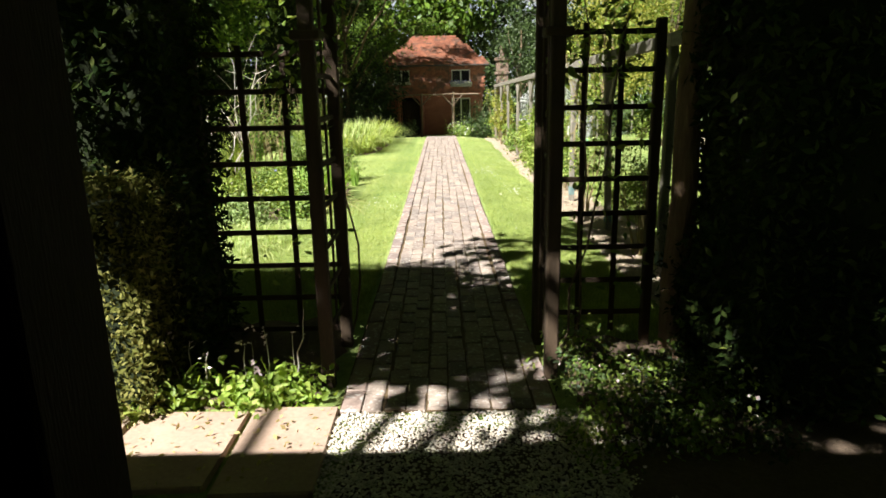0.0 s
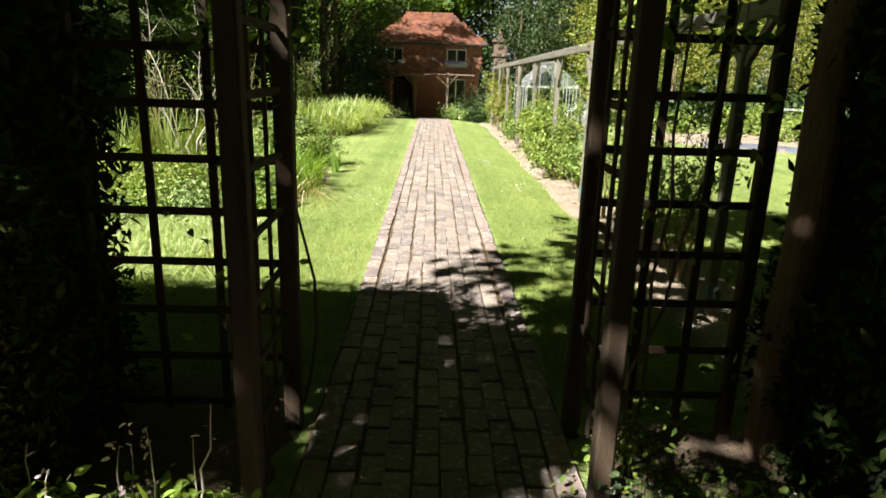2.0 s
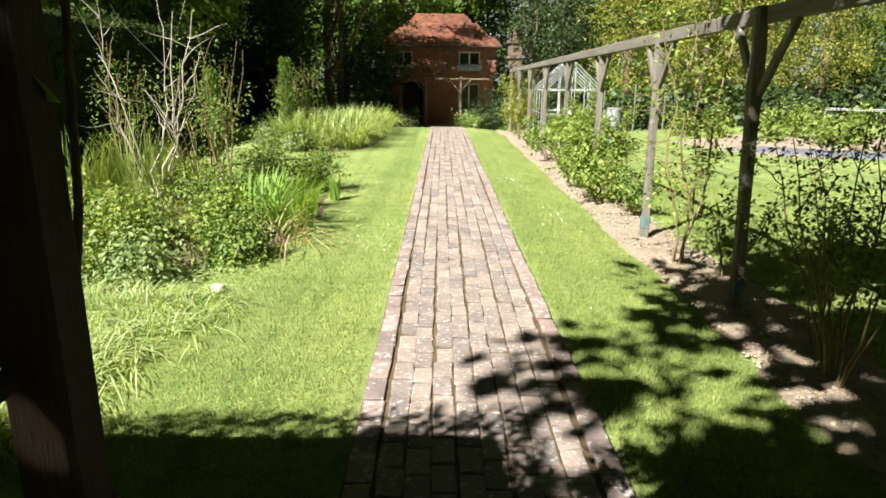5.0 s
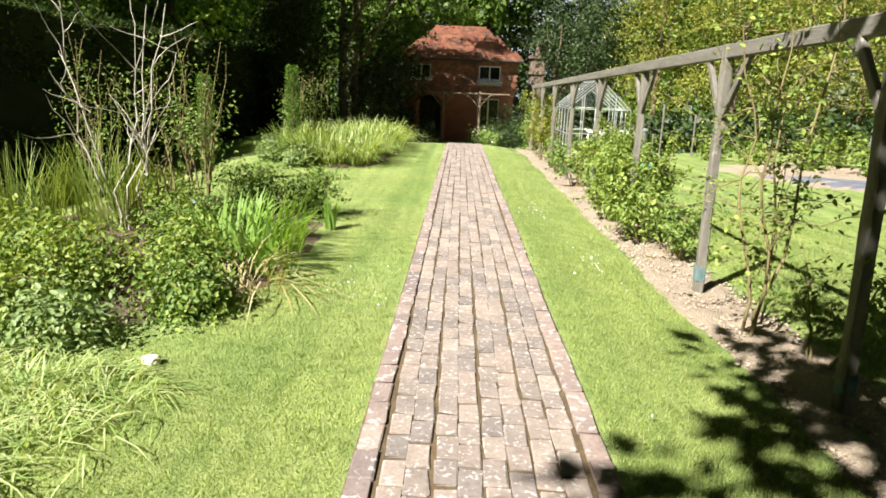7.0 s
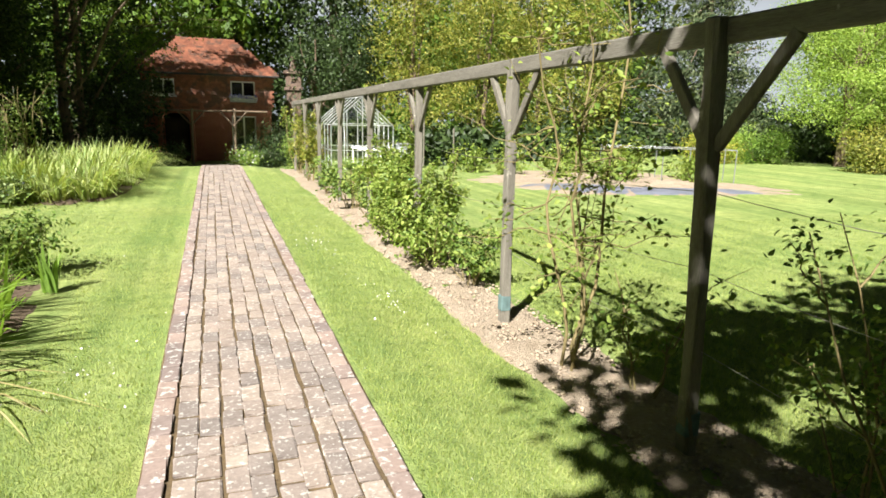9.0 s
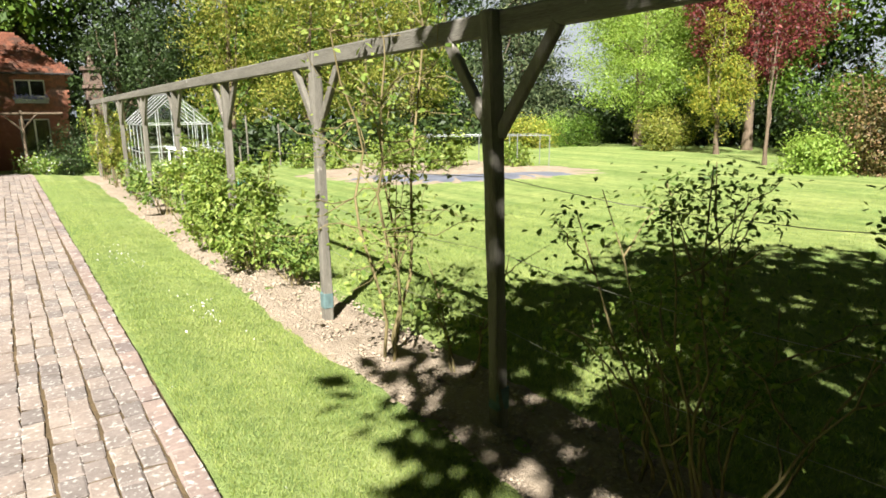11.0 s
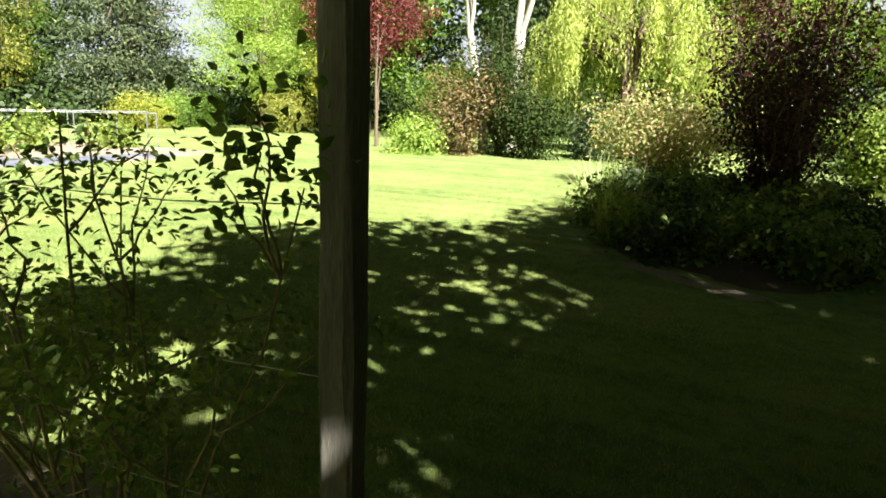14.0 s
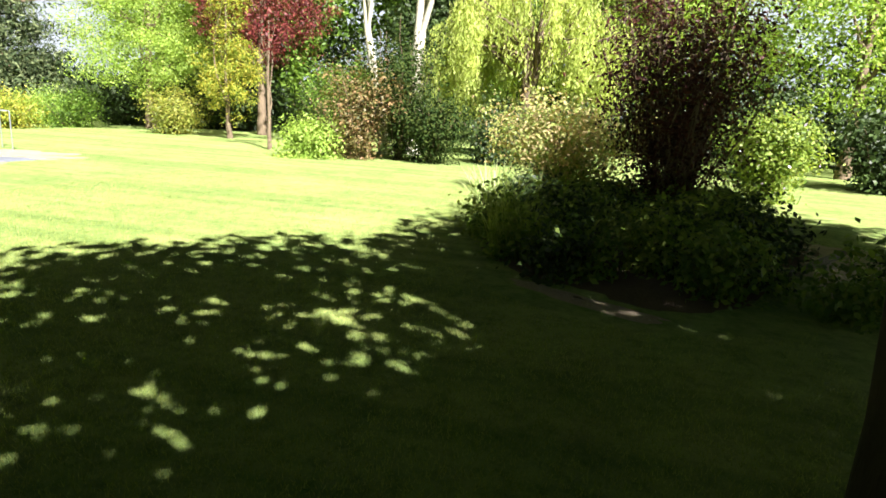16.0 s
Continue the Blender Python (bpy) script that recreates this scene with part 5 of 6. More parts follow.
# ---- greenhouse ----
def greenhouse():
    x0, x1, y0, y1, zb, ze, zr = 3.9, 6.25, 29.2, 32.8, gz(5, 29.2), 1.22, 2.28
    g = thing("greenhouse", "small aluminium-framed glass greenhouse with a pitched roof", "greenhouse", (x0, y0, zb))
    inv = Matrix.Translation((-x0, -y0, -zb))
    xm = (x0 + x1) / 2

    def rod(a, b_, w=0.028):
        bar_between("frame_bar", inv @ Vector(a), inv @ Vector(b_), w, w, ALU, g, "", 0)

    n = 5
    for y in np.linspace(y0, y1, n + 1):
        for x in (x0, x1):
            rod((x, y, zb), (x, y, ze))
            rod((x, y, ze), (xm, y, zr))
    for x in (x0, x1):
        for z in (zb + 0.05, zb + 0.75, ze):
            rod((x, y0, z), (x, y1, z))
    rod((xm, y0, zr), (xm, y1, zr), 0.07)
    for y in (y0, y1):
        for z in (zb + 0.05, zb + 0.75, ze):
            rod((x0, y, z), (x1, y, z))
        for k in (1, 2, 3):
            x = x0 + (x1 - x0) * k / 4
            top = ze + (zr - ze) * (1 - abs(x - xm) / (xm - x0))
            rod((x, y, zb), (x, y, top))
    rng = np.random.default_rng(61)

    def pane(q):
        bm = bmesh.new()
        bm.faces.new([bm.verts.new(inv @ Vector(v)) for v in q])
        r = bmesh.ops.extrude_face_region(bm, geom=bm.faces[:])
        nrm = (Vector(q[1]) - Vector(q[0])).cross(Vector(q[3]) - Vector(q[0])).normalized() * 0.004
        bmesh.ops.translate(bm, vec=nrm, verts=[v for v in r["geom"] if isinstance(v, bmesh.types.BMVert)])
        bmesh.ops.recalc_face_normals(bm, faces=bm.faces)
        part("pane", bm, GLASS, g).visible_shadow = False

    ys = np.linspace(y0, y1, n + 1)
    for a, b_ in zip(ys, ys[1:]):
        for x in (x0, x1):
            pane([(x, a, zb), (x, b_, zb), (x, b_, ze), (x, a, ze)])
            pane([(x, a, ze), (x, b_, ze), (xm, b_, zr), (xm, a, zr)])
    for y in (y0, y1):
        for k in range(4):
            xa, xb = x0 + (x1 - x0) * k / 4, x0 + (x1 - x0) * (k + 1) / 4
            ta, tb = (ze + (zr - ze) * (1 - abs(x - xm) / (xm - x0)) for x in (xa, xb))
            pane([(xa, y, zb), (xb, y, zb), (xb, y, tb), (xa, y, ta)])
    bench = thing("staging_bench", "slatted bench inside the greenhouse", "bench", (5.6, 31, zb))
    for k in range(4):
        box_part("slat", (-0.35 + k * 0.17, -1.4, 0.70), (-0.22 + k * 0.17, 1.4, 0.73), WHITE, bench)
    for x in (-0.3, 0.26):
        for y in (-1.3, 1.2):
            box_part("leg", (x, y, 0), (x + 0.06, y + 0.06, 0.70), WHITE, bench)


greenhouse()


def fruit_cage():
    f = thing("fruit_cage", "light metal-pole fruit cage frame beside the plot", "frame", (12.9, 21.9, -0.2))
    rng = np.random.default_rng(66)
    pts = [(0, 0), (0.9, -0.55), (1.8, -1.1), (0.6, 1.1), (1.5, 0.55), (2.4, 0.0), (-1.5, 1.0), (-0.8, 2.2)]
    for x, y in pts:
        tubes("pole", [(np.array([(x, y, 0.0), (x, y, 0.5), (x, y, 1.02)]), np.full(3, 0.016))], LEAD, f, sides=6)
    for a, b_ in [(0, 1), (1, 2), (3, 4), (4, 5), (0, 3), (1, 4), (2, 5), (6, 0), (6, 7), (7, 3)]:
        pa, pb = np.array((*pts[a], 1.02)), np.array((*pts[b_], 1.02))
        tubes("rail", [(np.array([pa, (pa + pb) / 2, pb]), np.full(3, 0.011))], LEAD, f, sides=6)


fruit_cage()
for i, (x, y, h) in enumerate([(11.2, 22.2, 1.0), (10.2, 23.4, 0.9), (12.4, 23.0, 1.1), (13.8, 21.4, 0.6), (9.0, 24.6, 0.7), (11.6, 24.8, 1.2), (8.0, 25.6, 0.8), (14.6, 22.6, 0.8)]):
    shrub("vegetable_plant", "leafy green crop in the vegetable plot", (x, y), 0.6, h, 8, 60, 14, 0.12, L_HERB, seed=300 + i, group="crops in the plot", spread=0.12, low=0.05)


def water_butt():
    w = thing("water_butt", "grey-green barrel beside the greenhouse", "barrel", (7.0, 30.4, gz(7, 30.4)))
    t = np.linspace(0, 1, 7)
    tubes("barrel", [(np.column_stack([0 * t, 0 * t, 0.95 * t]), np.array([0.26, 0.30, 0.32, 0.33, 0.32, 0.30, 0.27]))], LEAD, w, sides=14)
    box_part("lid", (-0.27, -0.27, 0.95), (0.27, 0.27, 0.99), LEAD, w, "", 0.06)


water_butt()
for x, y, h in [(7.6, 29.6, 1.9), (8.4, 28.4, 1.5), (6.7, 27.6, 0.8)]:
    p = thing("garden_stake", "plain upright wooden stake in the border", "stake", (x, y, gz(x, y)), "stakes near the greenhouse")
    tubes("pole", [(np.array([(0, 0, -0.03), (0.01, 0, h / 2), (0, 0, h)]), np.full(3, 0.035))], OAK, p, sides=6)


# ---- planting under the pergola ----
def rose(at, label, r, h, stems, clumps, per, size, seed, leaf=L_ROSE, stem_r=0.010, low=0.25):
    return shrub("rose_bush", label, at, r, h, stems, clumps, per, size, leaf, CANE, seed, "roses under the pergola", 0.045, low, "rose", stem_r)


rose((2.15, 6.75), "open rose bush of thin canes with dark leaves", 0.62, 1.85, 11, 520, 6, 0.030, 401, low=0.6)
rose((2.3, 7.15), "young rose with slender upright canes", 0.30, 1.2, 4, 70, 6, 0.04, 402)


def pergola_rose(at, seed, top, shoots, leaf, label):
    """A tall trained rose: a few bent canes, side shoots on all sides, leaf sprays at their ends up over the beam."""
    rng = np.random.default_rng(seed)
    t = thing("pergola_rose", label, "rose", (at[0], at[1], gz(*at)))
    canes = []
    for k in range(4):
        a = rng.uniform(0, 6.28)
        p = wander(rng, (rng.normal(0, 0.04), rng.normal(0, 0.04), -0.03), (0.3 * math.cos(a), 0.45 * math.sin(a), top * rng.uniform(0.75, 1.0)), 10, 0.075)
        tubes("cane", [(p, np.linspace(0.013, 0.005, 10))], CANE, t, sides=6)
        canes.append(p)
    sprays = []
    for k in range(shoots):
        p = canes[rng.integers(4)]
        i = rng.integers(3, 10)
        e = p[i] + rng.normal(0, 1, 3) * (0.30, 0.42, 0.22) + (0, 0, 0.12)
        e[2] = max(e[2], 0.3)
        q = wander(rng, p[i], e, 6, 0.1)
        tubes("shoot", [(q, np.linspace(0.005, 0.0018, 6))], CANE, t, sides=4)
        sprays.append(np.repeat(q[2:], 5, 0) + rng.normal(0, 0.055, (20, 3)))
    at_ = np.concatenate(sprays)
    out = at_ / (np.linalg.norm(at_, axis=1)[:, None] + 1e-9)
    leaves("foliage", rng, at_, 0.046, leaf, t, slender=0.62, out=out, fine=True)
    return t


pergola_rose((2.12, 9.22), 403, 2.5, 84, L_HERB, "tall trained rose with yellow-green leaves above the pergola beam")
rose((2.35, 8.7), "low rose with dark arching stems", 0.4, 1.0, 4, 50, 7, 0.055, 404)
rose((2.3, 11.6), "twiggy low rose beside a pergola post", 0.45, 0.7, 8, 110, 10, 0.055, 405)
rose((2.2, 12.5), "bushy rose with fresh green leaves", 0.6, 1.35, 9, 330, 14, 0.055, 406, L_HERB, low=0.1)
rose((2.15, 13.9), "bushy rose with fresh green leaves", 0.68, 1.6, 10, 400, 14, 0.055, 407, L_HERB, low=0.1)
rose((2.25, 15.0), "bushy rose with fresh green leaves", 0.6, 1.45, 9, 330, 14, 0.055, 408, L_HERB, low=0.1)
rose((2.2, 17.2), "thin rose with sparse leaves", 0.5, 1.0, 10, 80, 12, 0.07, 409)
rose((2.2, 19.6), "thin rose with sparse leaves", 0.5, 0.9, 10, 70, 12, 0.07, 410)
rose((2.15, 22.2), "tangled climbing rose at a post", 0.45, 1.7, 10, 110, 12, 0.08, 411, L_OLIVE)
rose((2.15, 24.4), "tangled climbing rose at a post", 0.5, 2.1, 10, 130, 12, 0.08, 412, L_OLIVE)
rose((2.3, 26.0), "tangled climbing rose at a post", 0.5, 2.3, 10, 130, 12, 0.08, 413, L_ROSE)
rngc = np.random.default_rng(44)
nc = 5200
cx, cy = rngc.uniform(1.76, 2.56, nc), 4.8 + 14 * rngc.uniform(0, 1, nc) ** 1.7
pebbles("soil_clods", rngc, np.column_stack([cx, cy, ground_z(cx, cy) + 0.022]), 0.014, CLOD, "dry pale clods and flints on the soil")

# ---- planting in the west beds ----
H = lambda *a, **k: shrub(*a, category="perennial", group="perennials in the west bed", stem=CANE, **k)
for i, (x, y, r, h, leaf, label) in enumerate([
        (-3.0, 9.2, 0.55, 0.62, L_HERB, "leafy green perennial clump"), (-3.7, 9.6, 0.55, 0.6, L_HERB, "leafy green perennial clump"), (-2.5, 9.6, 0.45, 0.55, L_HERB, "leafy green perennial clump"), (-3.3, 8.5, 0.4, 0.35, L_HERB, "low leafy green perennial"),
        (-4.3, 9.0, 0.45, 0.42, L_HERB, "silver-grey leaved perennial clump"), (-4.6, 10.0, 0.5, 0.6, L_HERB, "leafy green perennial clump"), (-2.2, 12.6, 0.5, 0.7, L_ROSE, "dark green bushy perennial"), (-2.9, 12.8, 0.5, 0.75, L_ROSE, "dark green bushy perennial"),
        (-2.9, 11.0, 0.4, 0.6, L_ROSE, "dark green bushy perennial"), (-3.9, 12.5, 0.5, 0.6, L_HERB, "leafy green perennial clump"), (-2.7, 8.35, 0.35, 0.26, L_SILVER, "low silvery leaved perennial"), (-4.0, 8.2, 0.4, 0.3, L_SILVER, "low silvery leaved perennial"), (-2.1, 8.9, 0.35, 0.3, L_ROSE, "low dark green perennial")]):
    H("perennial", label, (x, y), r, h * 0.88, 16, 190, 16, 0.048, leaf, seed=500 + i, spread=0.07, low=0.1, stem_r=0.006, flowers=(BLUEFLOWER, 14, 0.04) if i in (4, 8, 11) else None)
straps("iris_clump", "clump of bright green sword-shaped iris leaves", (-2.05, 10.2), 210, 0.66, 0.95, L_IRIS, 521, 0.024, radius=0.45, split=True)
straps("iris_clump", "clump of bright green sword-shaped iris leaves", (-2.2, 11.1), 180, 0.6, 0.9, L_IRIS, 522, 0.024, radius=0.45, split=True)
straps("iris_clump", "small iris with upright leaves at the bed's corner", (-1.62, 11.9), 26, 0.45, 0.35, L_IRIS, 523, 0.028, radius=0.08, split=True)
straps("dry_leaf_heap", "fallen straw-coloured leaves at the bed's edge", (-1.82, 9.45), 80, 0.55, 1.7, DRY, 524, 0.014, radius=0.3, floppy=0.7, kind="stuff")
straps("tall_grass", "tall clump of arching green ornamental grass", (-4.0, 11.4), 260, 1.1, 0.5, L_HERB, 525, 0.009, radius=0.35)
straps("tall_grass", "tall clump of arching green ornamental grass", (-4.7, 11.2), 190, 1.0, 0.6, L_HERB, 526, 0.009, radius=0.3)
for i in range(7):
    x, y = -4.7 + (i % 3) * 0.7, 8.0 - (i // 3) * 0.3
    H("perennial", "low mixed green groundcover plant", (x, y), 0.35, 0.22, 12, 80, 12, 0.05, (L_HERB, L_SILVER)[i % 2], seed=540 + i, spread=0.06, low=0.05, stem_r=0.004)


def rough_grass():
    """Uncut pale bulb foliage lying over at the bed's front."""
    rng = np.random.default_rng(55)
    k = 0
    for x, y in [(rng.uniform(-5.0, -1.35), rng.uniform(5.4, 8.2)) for _ in range(420)]:
        if x > -1.95 + (y - 6.6) * 0.25 or (y > 7.7 and x > -2.6):
            continue
        k += 1
        o = straps("bulb_foliage", "pale floppy uncut bulb leaves in the grass", (x, y), 26, 0.25, 1.7, STRAW, 600 + k, 0.009, "uncut bulb leaves", floppy=0.70, radius=0.2)


rough_grass()


def bare_climber(at):
    rng = np.random.default_rng(71)
    t = thing("bare_shrub", "leafless shrub of bleached branching stems", "shrub", (at[0], at[1], gz(*at)))
    ends = [(-0.55, 0.1, 2.4), (0.3, 0.2, 2.6), (0.12, 0.0, 2.2), (0.42, 0.3, 1.7), (-0.35, -0.1, 1.7), (0.2, -0.2, 2.4)]
    for e in ends:
        p = wander(rng, (rng.normal(0, 0.05), rng.normal(0, 0.05), 0), e, 9, 0.085)
        tubes("stem", [(p, np.linspace(0.013, 0.004, 9))], DEADWOOD, t, sides=6)
        for _ in range(8):
            k = rng.integers(3, 9)
            q = p[k] + rng.normal(0, 0.28, 3) + (0, 0, 0.2)
            tubes("twig", [(wander(rng, p[k], q, 5, 0.08), np.linspace(0.006, 0.002, 5))], DEADWOOD, t, sides=5)


bare_climber((-3.75, 11.2))
for i, (x, y, h) in enumerate([(-2.95, 11.5, 2.5), (-3.35, 11.8, 2.3), (-4.6, 12.4, 2.2)]):
    shrub("climbing_rose", "tall sparse climbing rose on upright stems", (x, y), 0.5, h, 8, 90, 8, 0.042, L_ROSE, CANE, 560 + i, "climbing roses in the bed", 0.09, 0.35, "rose", 0.013)


def column(at, r, h, seed, label):
    """A narrow clipped evergreen column with a short stem."""
    rng = np.random.default_rng(seed)
    t = thing("clipped_column", label, "topiary", (at[0], at[1], gz(*at)), "narrow clipped columns")
    tubes("trunk", [(np.array([(0, 0, -0.05), (0.02, 0, h * 0.5), (0, 0, h * 0.9)]), np.array([0.05, 0.04, 0.02]))], BARK, t, sides=7)
    n = 3600
    z = rng.uniform(0.12, 1, n)
    a = rng.uniform(0, 6.28, n)
    rr = r * (0.55 + 0.5 * np.sin(z * 2.6)) * rng.uniform(0.7, 1.08, n)
    leaves("foliage", rng, np.column_stack([np.cos(a) * rr, np.sin(a) * rr, z * h]), 0.055, L_WOOD, t, slender=0.4)


column((-4.35, 15.2), 0.12, 1.75, 701, "narrow green clipped column in the lawn")
column((-4.1, 19.8), 0.15, 2.1, 702, "narrow green clipped column beside the far bed")
for i, (x, y) in enumerate([(-3.7, 20.6), (-4.5, 21.5)]):
    shrub("climbing_rose", "tall sparse climbing rose on upright stems", (x, y), 0.5, 2.4, 7, 80, 8, 0.055, L_ROSE, CANE, 570 + i, "climbing roses in the bed", 0.12, 0.35, "rose", 0.015)


def daylily_mound():
    rng = np.random.default_rng(72)
    for k in range(62):
        x, y = rng.uniform(-4.4, -1.9), rng.uniform(17.8, 26.0)
        if (x + 3.1) ** 2 / 1.7 + (y - 21.8) ** 2 / 17 > 1:
            continue
        straps("daylily_clump", "arching clump of bright green daylily leaves", (x, y), 120, 1.0, 1.35, (BLADE, L_HERB, STRAW)[k % 3], 750 + k, 0.022, "daylilies in the far bed", radius=0.3, floppy=0.62)


daylily_mound()
for i, (x, y) in enumerate([(-4.5, 19.4), (-4.3, 18.7), (-3.6, 17.9)]):
    H("perennial", "low silvery leaved perennial with blue flowers", (x, y), 0.35, 0.4, 12, 90, 12, 0.07, L_SILVER, seed=580 + i, spread=0.07, low=0.1, stem_r=0.005, flowers=(BLUEFLOWER, 30, 0.05))

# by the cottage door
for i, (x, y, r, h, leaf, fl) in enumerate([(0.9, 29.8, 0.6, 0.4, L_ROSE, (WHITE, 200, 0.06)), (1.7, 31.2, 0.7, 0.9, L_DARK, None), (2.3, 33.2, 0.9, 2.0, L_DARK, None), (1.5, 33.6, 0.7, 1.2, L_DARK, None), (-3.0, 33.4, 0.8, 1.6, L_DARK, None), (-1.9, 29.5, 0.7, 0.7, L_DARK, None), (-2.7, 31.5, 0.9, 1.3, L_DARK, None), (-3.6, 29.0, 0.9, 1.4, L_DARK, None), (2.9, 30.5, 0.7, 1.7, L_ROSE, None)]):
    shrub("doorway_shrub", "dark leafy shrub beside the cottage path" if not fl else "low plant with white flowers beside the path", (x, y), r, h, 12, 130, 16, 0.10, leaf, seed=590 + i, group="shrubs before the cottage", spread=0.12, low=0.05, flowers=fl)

# ---- shaded planting at the gate ----
for i, (x, y) in enumerate([(-1.95, 3.2), (-1.7, 3.27), (-1.45, 3.25), (-1.2, 3.27), (-1.0, 3.25), (-0.82, 3.27), (-2.2, 3.1)]):
    H("groundcover", "low green leafy groundcover in the sun", (x, y), 0.18, 0.10, 10, 46, 9, 0.05, L_LIME if i % 2 else L_HERB, seed=620 + i, spread=0.04, low=0.02, stem_r=0.003)
for i, (x, y) in enumerate([(-1.85, 3.15), (-1.5, 3.2), (-0.95, 3.28), (-1.65, 3.05)]):
    straps("broad_leaf_plant", "rosette of broad pale green leaves", (x, y), 9, 0.26, 1.0, L_LIME, 640 + i, 0.075, "rosettes by the flags", radius=0.04)
for i in range(16):
    x, y = 0.75 + (i % 5) * 0.19 + (i // 5) * 0.03, 2.75 + (i // 5) * 0.34
    H("groundcover", "shaded leafy plant with small pale flowers", (x, y), 0.17, 0.2, 10, 34, 8, 0.034, (L_HERB, L_DARK, L_ROSE)[i % 3], seed=660 + i, spread=0.05, low=0.05, stem_r=0.003, flowers=(PINK, 16, 0.022))
for i, (x, y, h) in enumerate([(-1.42, 3.3, 0.5), (-1.1, 3.32, 0.42), (-0.9, 3.34, 0.55)]):
    shrub("bare_sapling", "thin bare pale twig rising from the groundcover", (x, y), 0.16, h, 3, 5, 3, 0.03, PINK, DEADWOOD, 690 + i, "bare twigs at the gate", 0.02, 0.8, "twig", 0.006)


def climber():
    """Climbing stems and leaves on the arch."""
    rng = np.random.default_rng(88)
    for (x, y, side) in [(0.72, 3.78, 1), (-0.66, 4.05, -1)]:
        t = thing("climber", "woody climber with leaves on the trellis arch", "climber", (x, y, 0), "climbers on the arch")
        lines = []
        for k in range(2):
            p = wander(rng, (rng.normal(0, 0.04), rng.normal(0, 0.04), 0), (side * rng.uniform(-0.05, 0.35), rng.normal(0, 0.1), rng.uniform(1.8, 2.5)), 10, 0.05)
            lines.append((p, np.linspace(0.009, 0.004, 10)))
        for ln in lines:
            tubes("vine", [ln], BARK, t, sides=5)
        n = 330
        at = np.column_stack([side * rng.uniform(-0.1, 0.42, n), rng.normal(0, 0.12, n), rng.uniform(1.7, 2.55, n)])
        low = np.column_stack([side * rng.uniform(-0.05, 0.5, 60), rng.normal(0, 0.06, 60), rng.uniform(0.4, 1.7, 60)])
        leaves("foliage", rng, np.vstack([at, low]), 0.06, L_ROSE, t, fine=True)
    # foliage added above the view; only its shadow shows
    e = thing("eaves_climber", "unseen leafy climber added over the eaves to cast shade", "climber", (-0.60, 0.9, 2.55))
    a, _, _ = clumped(rng, [((0, 0, 0), (0.55, 0.25, 0.25))], 30, 16, 0.08, 0.3)
    leaves("foliage", rng, a, 0.08, L_ROSE, e)
    tubes("stems", [(wander(rng, (-0.5, -0.15, 0), (0.55, -0.1, 0.1), 8, 0.05), np.full(8, 0.012))], BARK, e, sides=5)


climber()

# ---- island bed planting ----
rngi = np.random.default_rng(95)
for i in range(80):
    x, y = rngi.uniform(8.2, 14.5), rngi.uniform(3.2, 7.0)
    if y > 5.9 + 0.55 * (x - 8.2) or y < 4.3 - 0.5 * (x - 8.2) or y < 3.3:
        continue
    h = rngi.uniform(0.22, 0.8)
    H("island_perennial", "dark green shaded perennial in the island bed", (x, y), 0.45, h, 10, 66, 11, 0.09, (L_ROSE, L_DARK, L_HERB)[i % 3], seed=900 + i, spread=0.1, low=0.05, stem_r=0.005)
straps("tall_grass", "clump of upright grass in the island bed", (9.2, 6.4), 150, 0.75, 0.5, BLADE, 960, 0.016, radius=0.35)
straps("tall_grass", "clump of upright grass in the island bed", (12.3, 7.2), 200, 0.9, 0.7, STRAW, 961, 0.016, radius=0.5)
for i, (x, y) in enumerate([(8.6, 2.9), (9.1, 2.4), (8.3, 3.3), (9.8, 2.0), (9.0, 1.8)]):
    H("island_perennial", "dark green shaded perennial beside the gravel", (x, y), 0.4, 0.4, 12, 70, 12, 0.085, (L_ROSE, L_DARK)[i % 2], seed=980 + i, spread=0.1, low=0.05, stem_r=0.005)
lg = thing("timber_edging", "old grey timber board edging a gravel strip", "edging", (10.6, 2.9, gz(10.6, 2.9)))
bar_between("board", (-1.0, 0.55, 0.05), (0.9, -0.5, 0.05), 0.05, 0.10, OAK, lg)

# ---- grass on the lawns ----
def blades(name, x0, x1, y0, y1, n, seed, keep=None, height=0.017, reach=4.0, side=False):
    """Mown blades, thickest at the near end and thinning out smoothly."""
    rng = np.random.default_rng(seed)
    u = rng.uniform(0, 1, n)
    span = (x1 - x0) if side else (y1 - y0)
    far_ = reach * np.tan(u * math.atan(span / reach))
    if side:
        x, y = x0 + far_, rng.uniform(y0, y1, n)
    else:
        x, y = rng.uniform(x0, x1, n), y0 + far_
    if keep is not None:
        k = keep(x, y)
        x, y = x[k], y[k]
    n = len(x)
    z = ground_z(x, y) - 0.012
    a, h = rng.uniform(0, 6.28, n), height * rng.uniform(0.5, 1.5, n) * (1 + 0.06 * np.minimum(far_.mean(), 4))
    w = 0.0028 + 0.002 * rng.uniform(0, 1, n)
    tip = np.stack([x + rng.normal(0, 0.6, n) * h, y + rng.normal(0, 0.6, n) * h, z + 0.012 + h], 1)
    l = np.stack([x - np.cos(a) * w, y - np.sin(a) * w, z], 1)
    r = np.stack([x + np.cos(a) * w, y + np.sin(a) * w, z], 1)
    v = np.stack([l, r, tip], 1).reshape(-1, 3)
    return tagged(link(name, from_arrays(name, v, np.arange(3 * n).reshape(n, 3)), None, BLADE), "short mown grass blades", "grass", kind="stuff")


def off_bed(x, y):
    return ((x + 3.3) / 1.95) ** 2 + ((y - 10.9) / 3.3) ** 2 >= 1


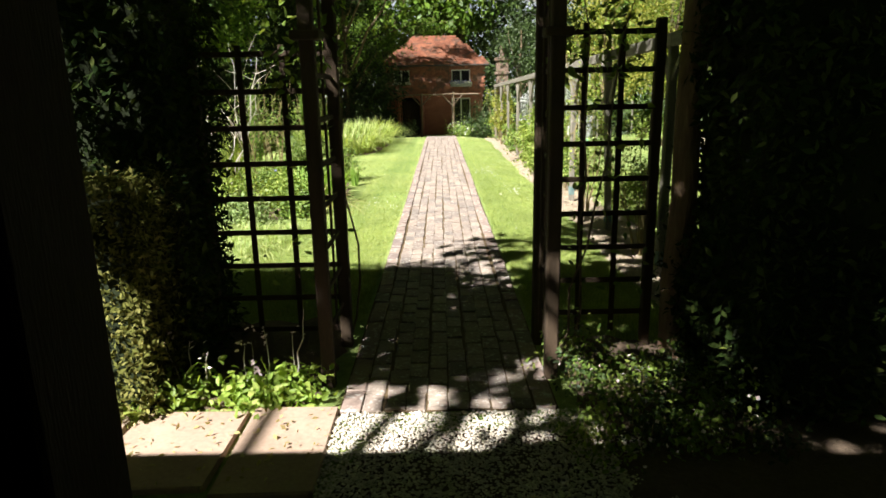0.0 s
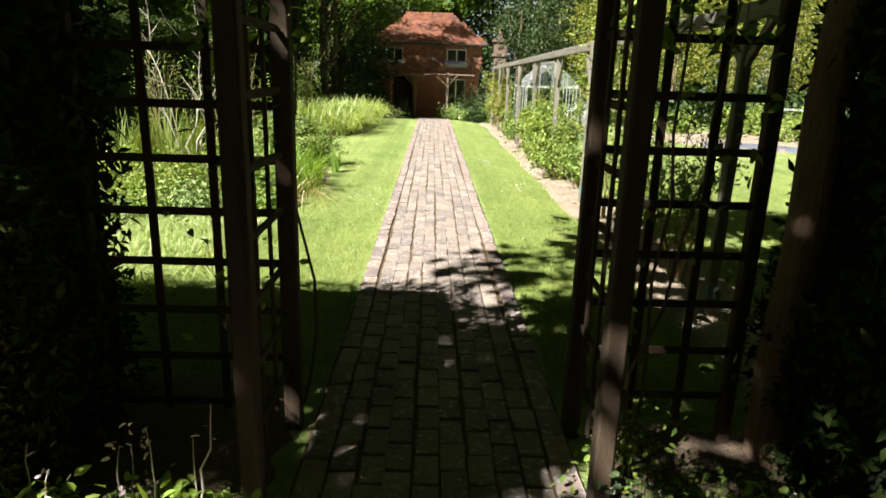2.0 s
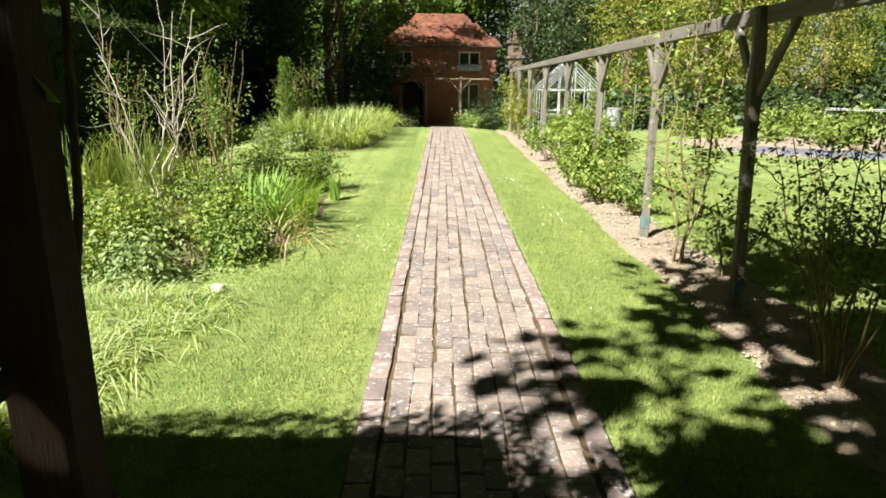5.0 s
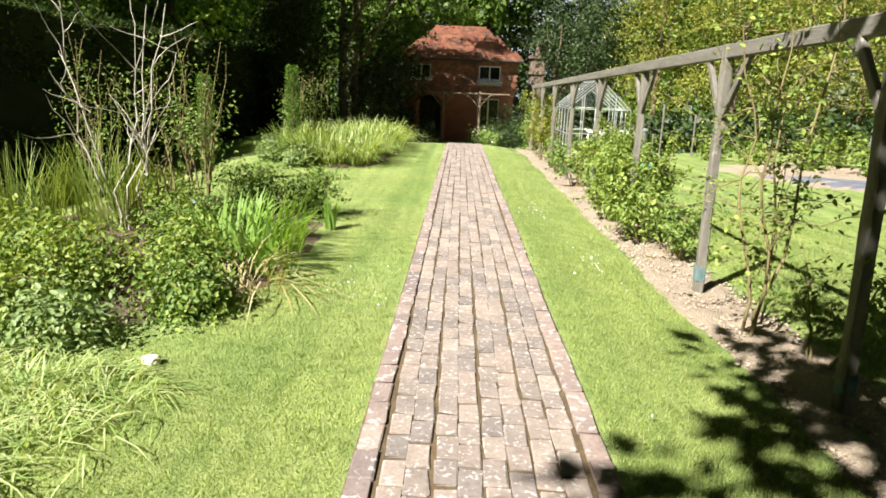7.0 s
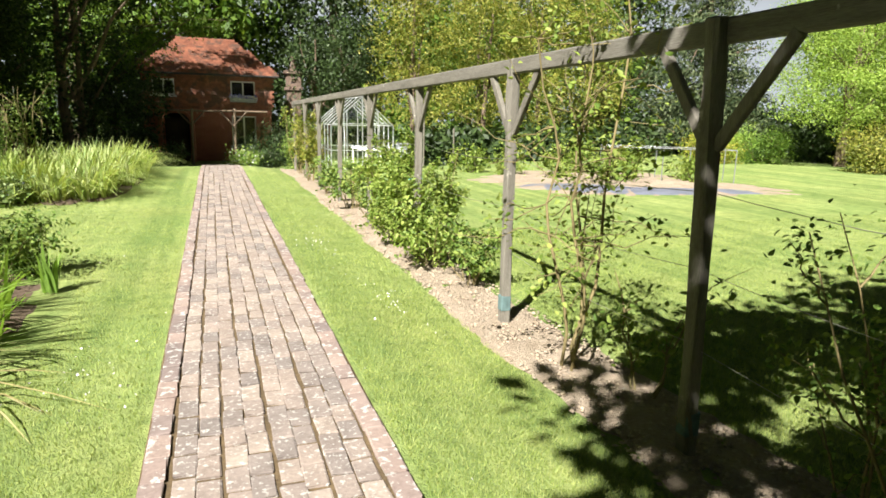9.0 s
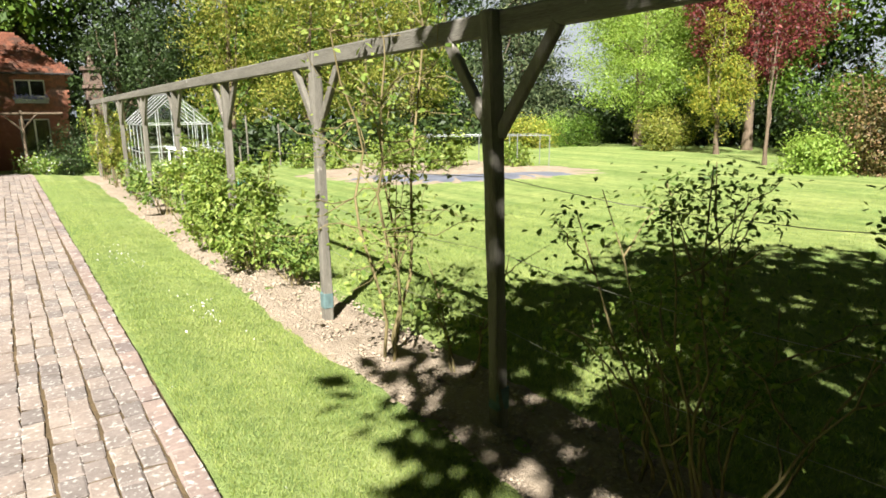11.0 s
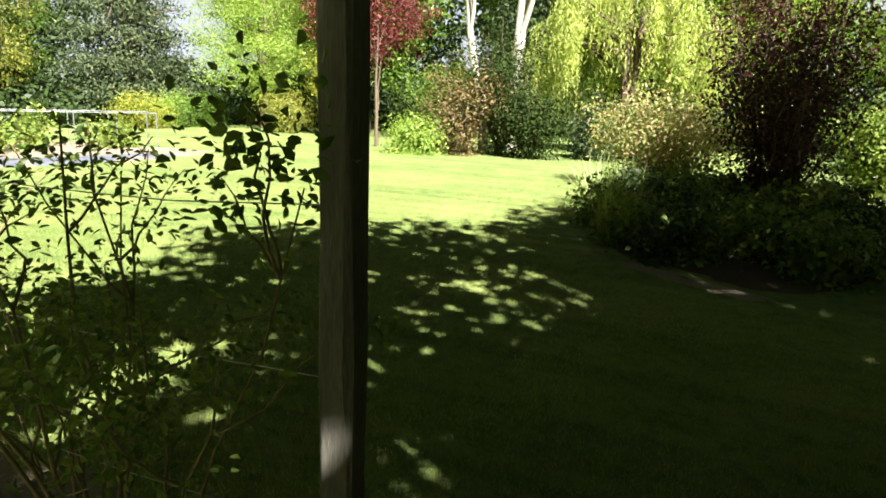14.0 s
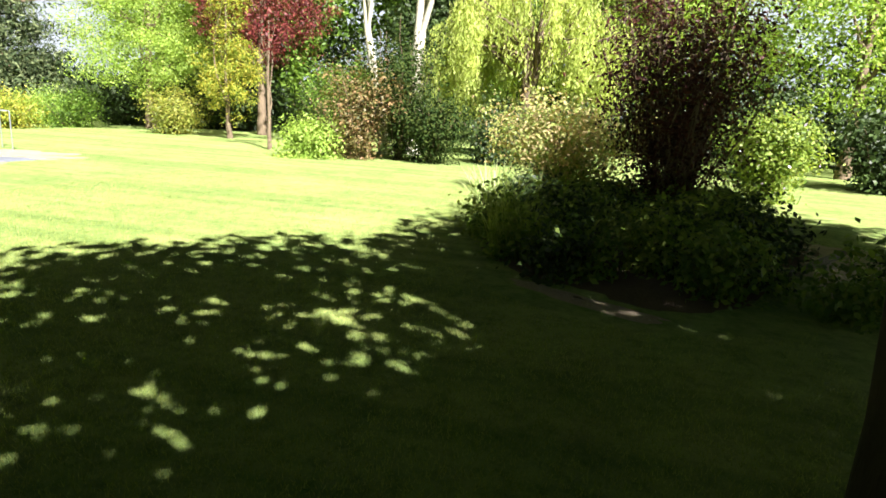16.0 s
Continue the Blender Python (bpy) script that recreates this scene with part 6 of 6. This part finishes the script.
def off_island(x, y):
    return (x < 7.1) | (((x - 11.3) / 4.2) ** 2 + ((y - 5.0) / 2.6) ** 2 >= 1)


blades("grass", -4.6, -0.61, 4.5, 22.0, 190000, 1, off_bed)
blades("grass", 0.64, 1.74, 4.5, 24.0, 100000, 3)
blades("grass", 2.62, 16.0, 3.6, 15.0, 240000, 5, off_island, 0.02, 4.0, True)
blades("grass", 1.0, 2.0, 4.0, 4.6, 8000, 6)
rngd = np.random.default_rng(99)
dz = np.column_stack([np.concatenate([rngd.normal(0.95, 0.12, 60), rngd.normal(1.25, 0.1, 50), rngd.normal(-1.0, 0.16, 50), rngd.uniform(-1.8, 1.7, 40)]), np.concatenate([rngd.normal(13.5, 0.5, 60), rngd.normal(10.9, 0.3, 50), rngd.normal(9.6, 0.3, 50), rngd.uniform(6, 15, 40)])])
dz = dz[(np.abs(dz[:, 0] - 0.015) > 0.6)]
tagged(leaves("daisies", rngd, np.column_stack([dz, ground_z(dz[:, 0], dz[:, 1]) + 0.035]), 0.016, WHITE, slender=0.9), "small white daisies in the lawn", "flowers", kind="stuff")



def edge_stone(at):
    """A pale rounded stone lying at the bed's edge."""
    bm = bmesh.new()
    bmesh.ops.create_icosphere(bm, subdivisions=3, radius=1)
    for v in bm.verts:
        v.co = Vector((v.co.x * 0.06, v.co.y * 0.045, v.co.z * 0.04)) * (1 + 0.22 * noise.noise(v.co * 1.6))
        v.co.z = max(v.co.z, -0.025)
    ob = part("edge_stone", bm, PEBBLE, None, "", True)
    ob.location = (at[0], at[1], gz(*at) + 0.025)
    tagged(ob, "pale rounded stone at the flower bed's edge", "stone")


edge_stone((-1.9, 8.02))


def trug(at):
    """A shallow plastic trug left on the grass."""
    t = thing("garden_trug", "faded turquoise plastic trug on the lawn", "trug", (at[0], at[1], gz(*at)))
    z = np.array([0.0, 0.10, 0.20, 0.21, 0.20, 0.03])
    r = np.array([0.18, 0.22, 0.26, 0.27, 0.25, 0.17])
    tubes("bowl", [(np.column_stack([0 * z, 0 * z, np.linspace(0, 0.21, 6)]), r)], TRUG, t, sides=16)
    for s_ in (-1, 1):
        a = np.linspace(0, math.pi, 7)
        tubes("handle", [(np.column_stack([np.full(7, s_ * 0.26), np.cos(a) * 0.09, 0.2 + np.sin(a) * 0.07]), np.full(7, 0.012))], TRUG, t, sides=6)


trug((4.6, 21.3))

brick_path()
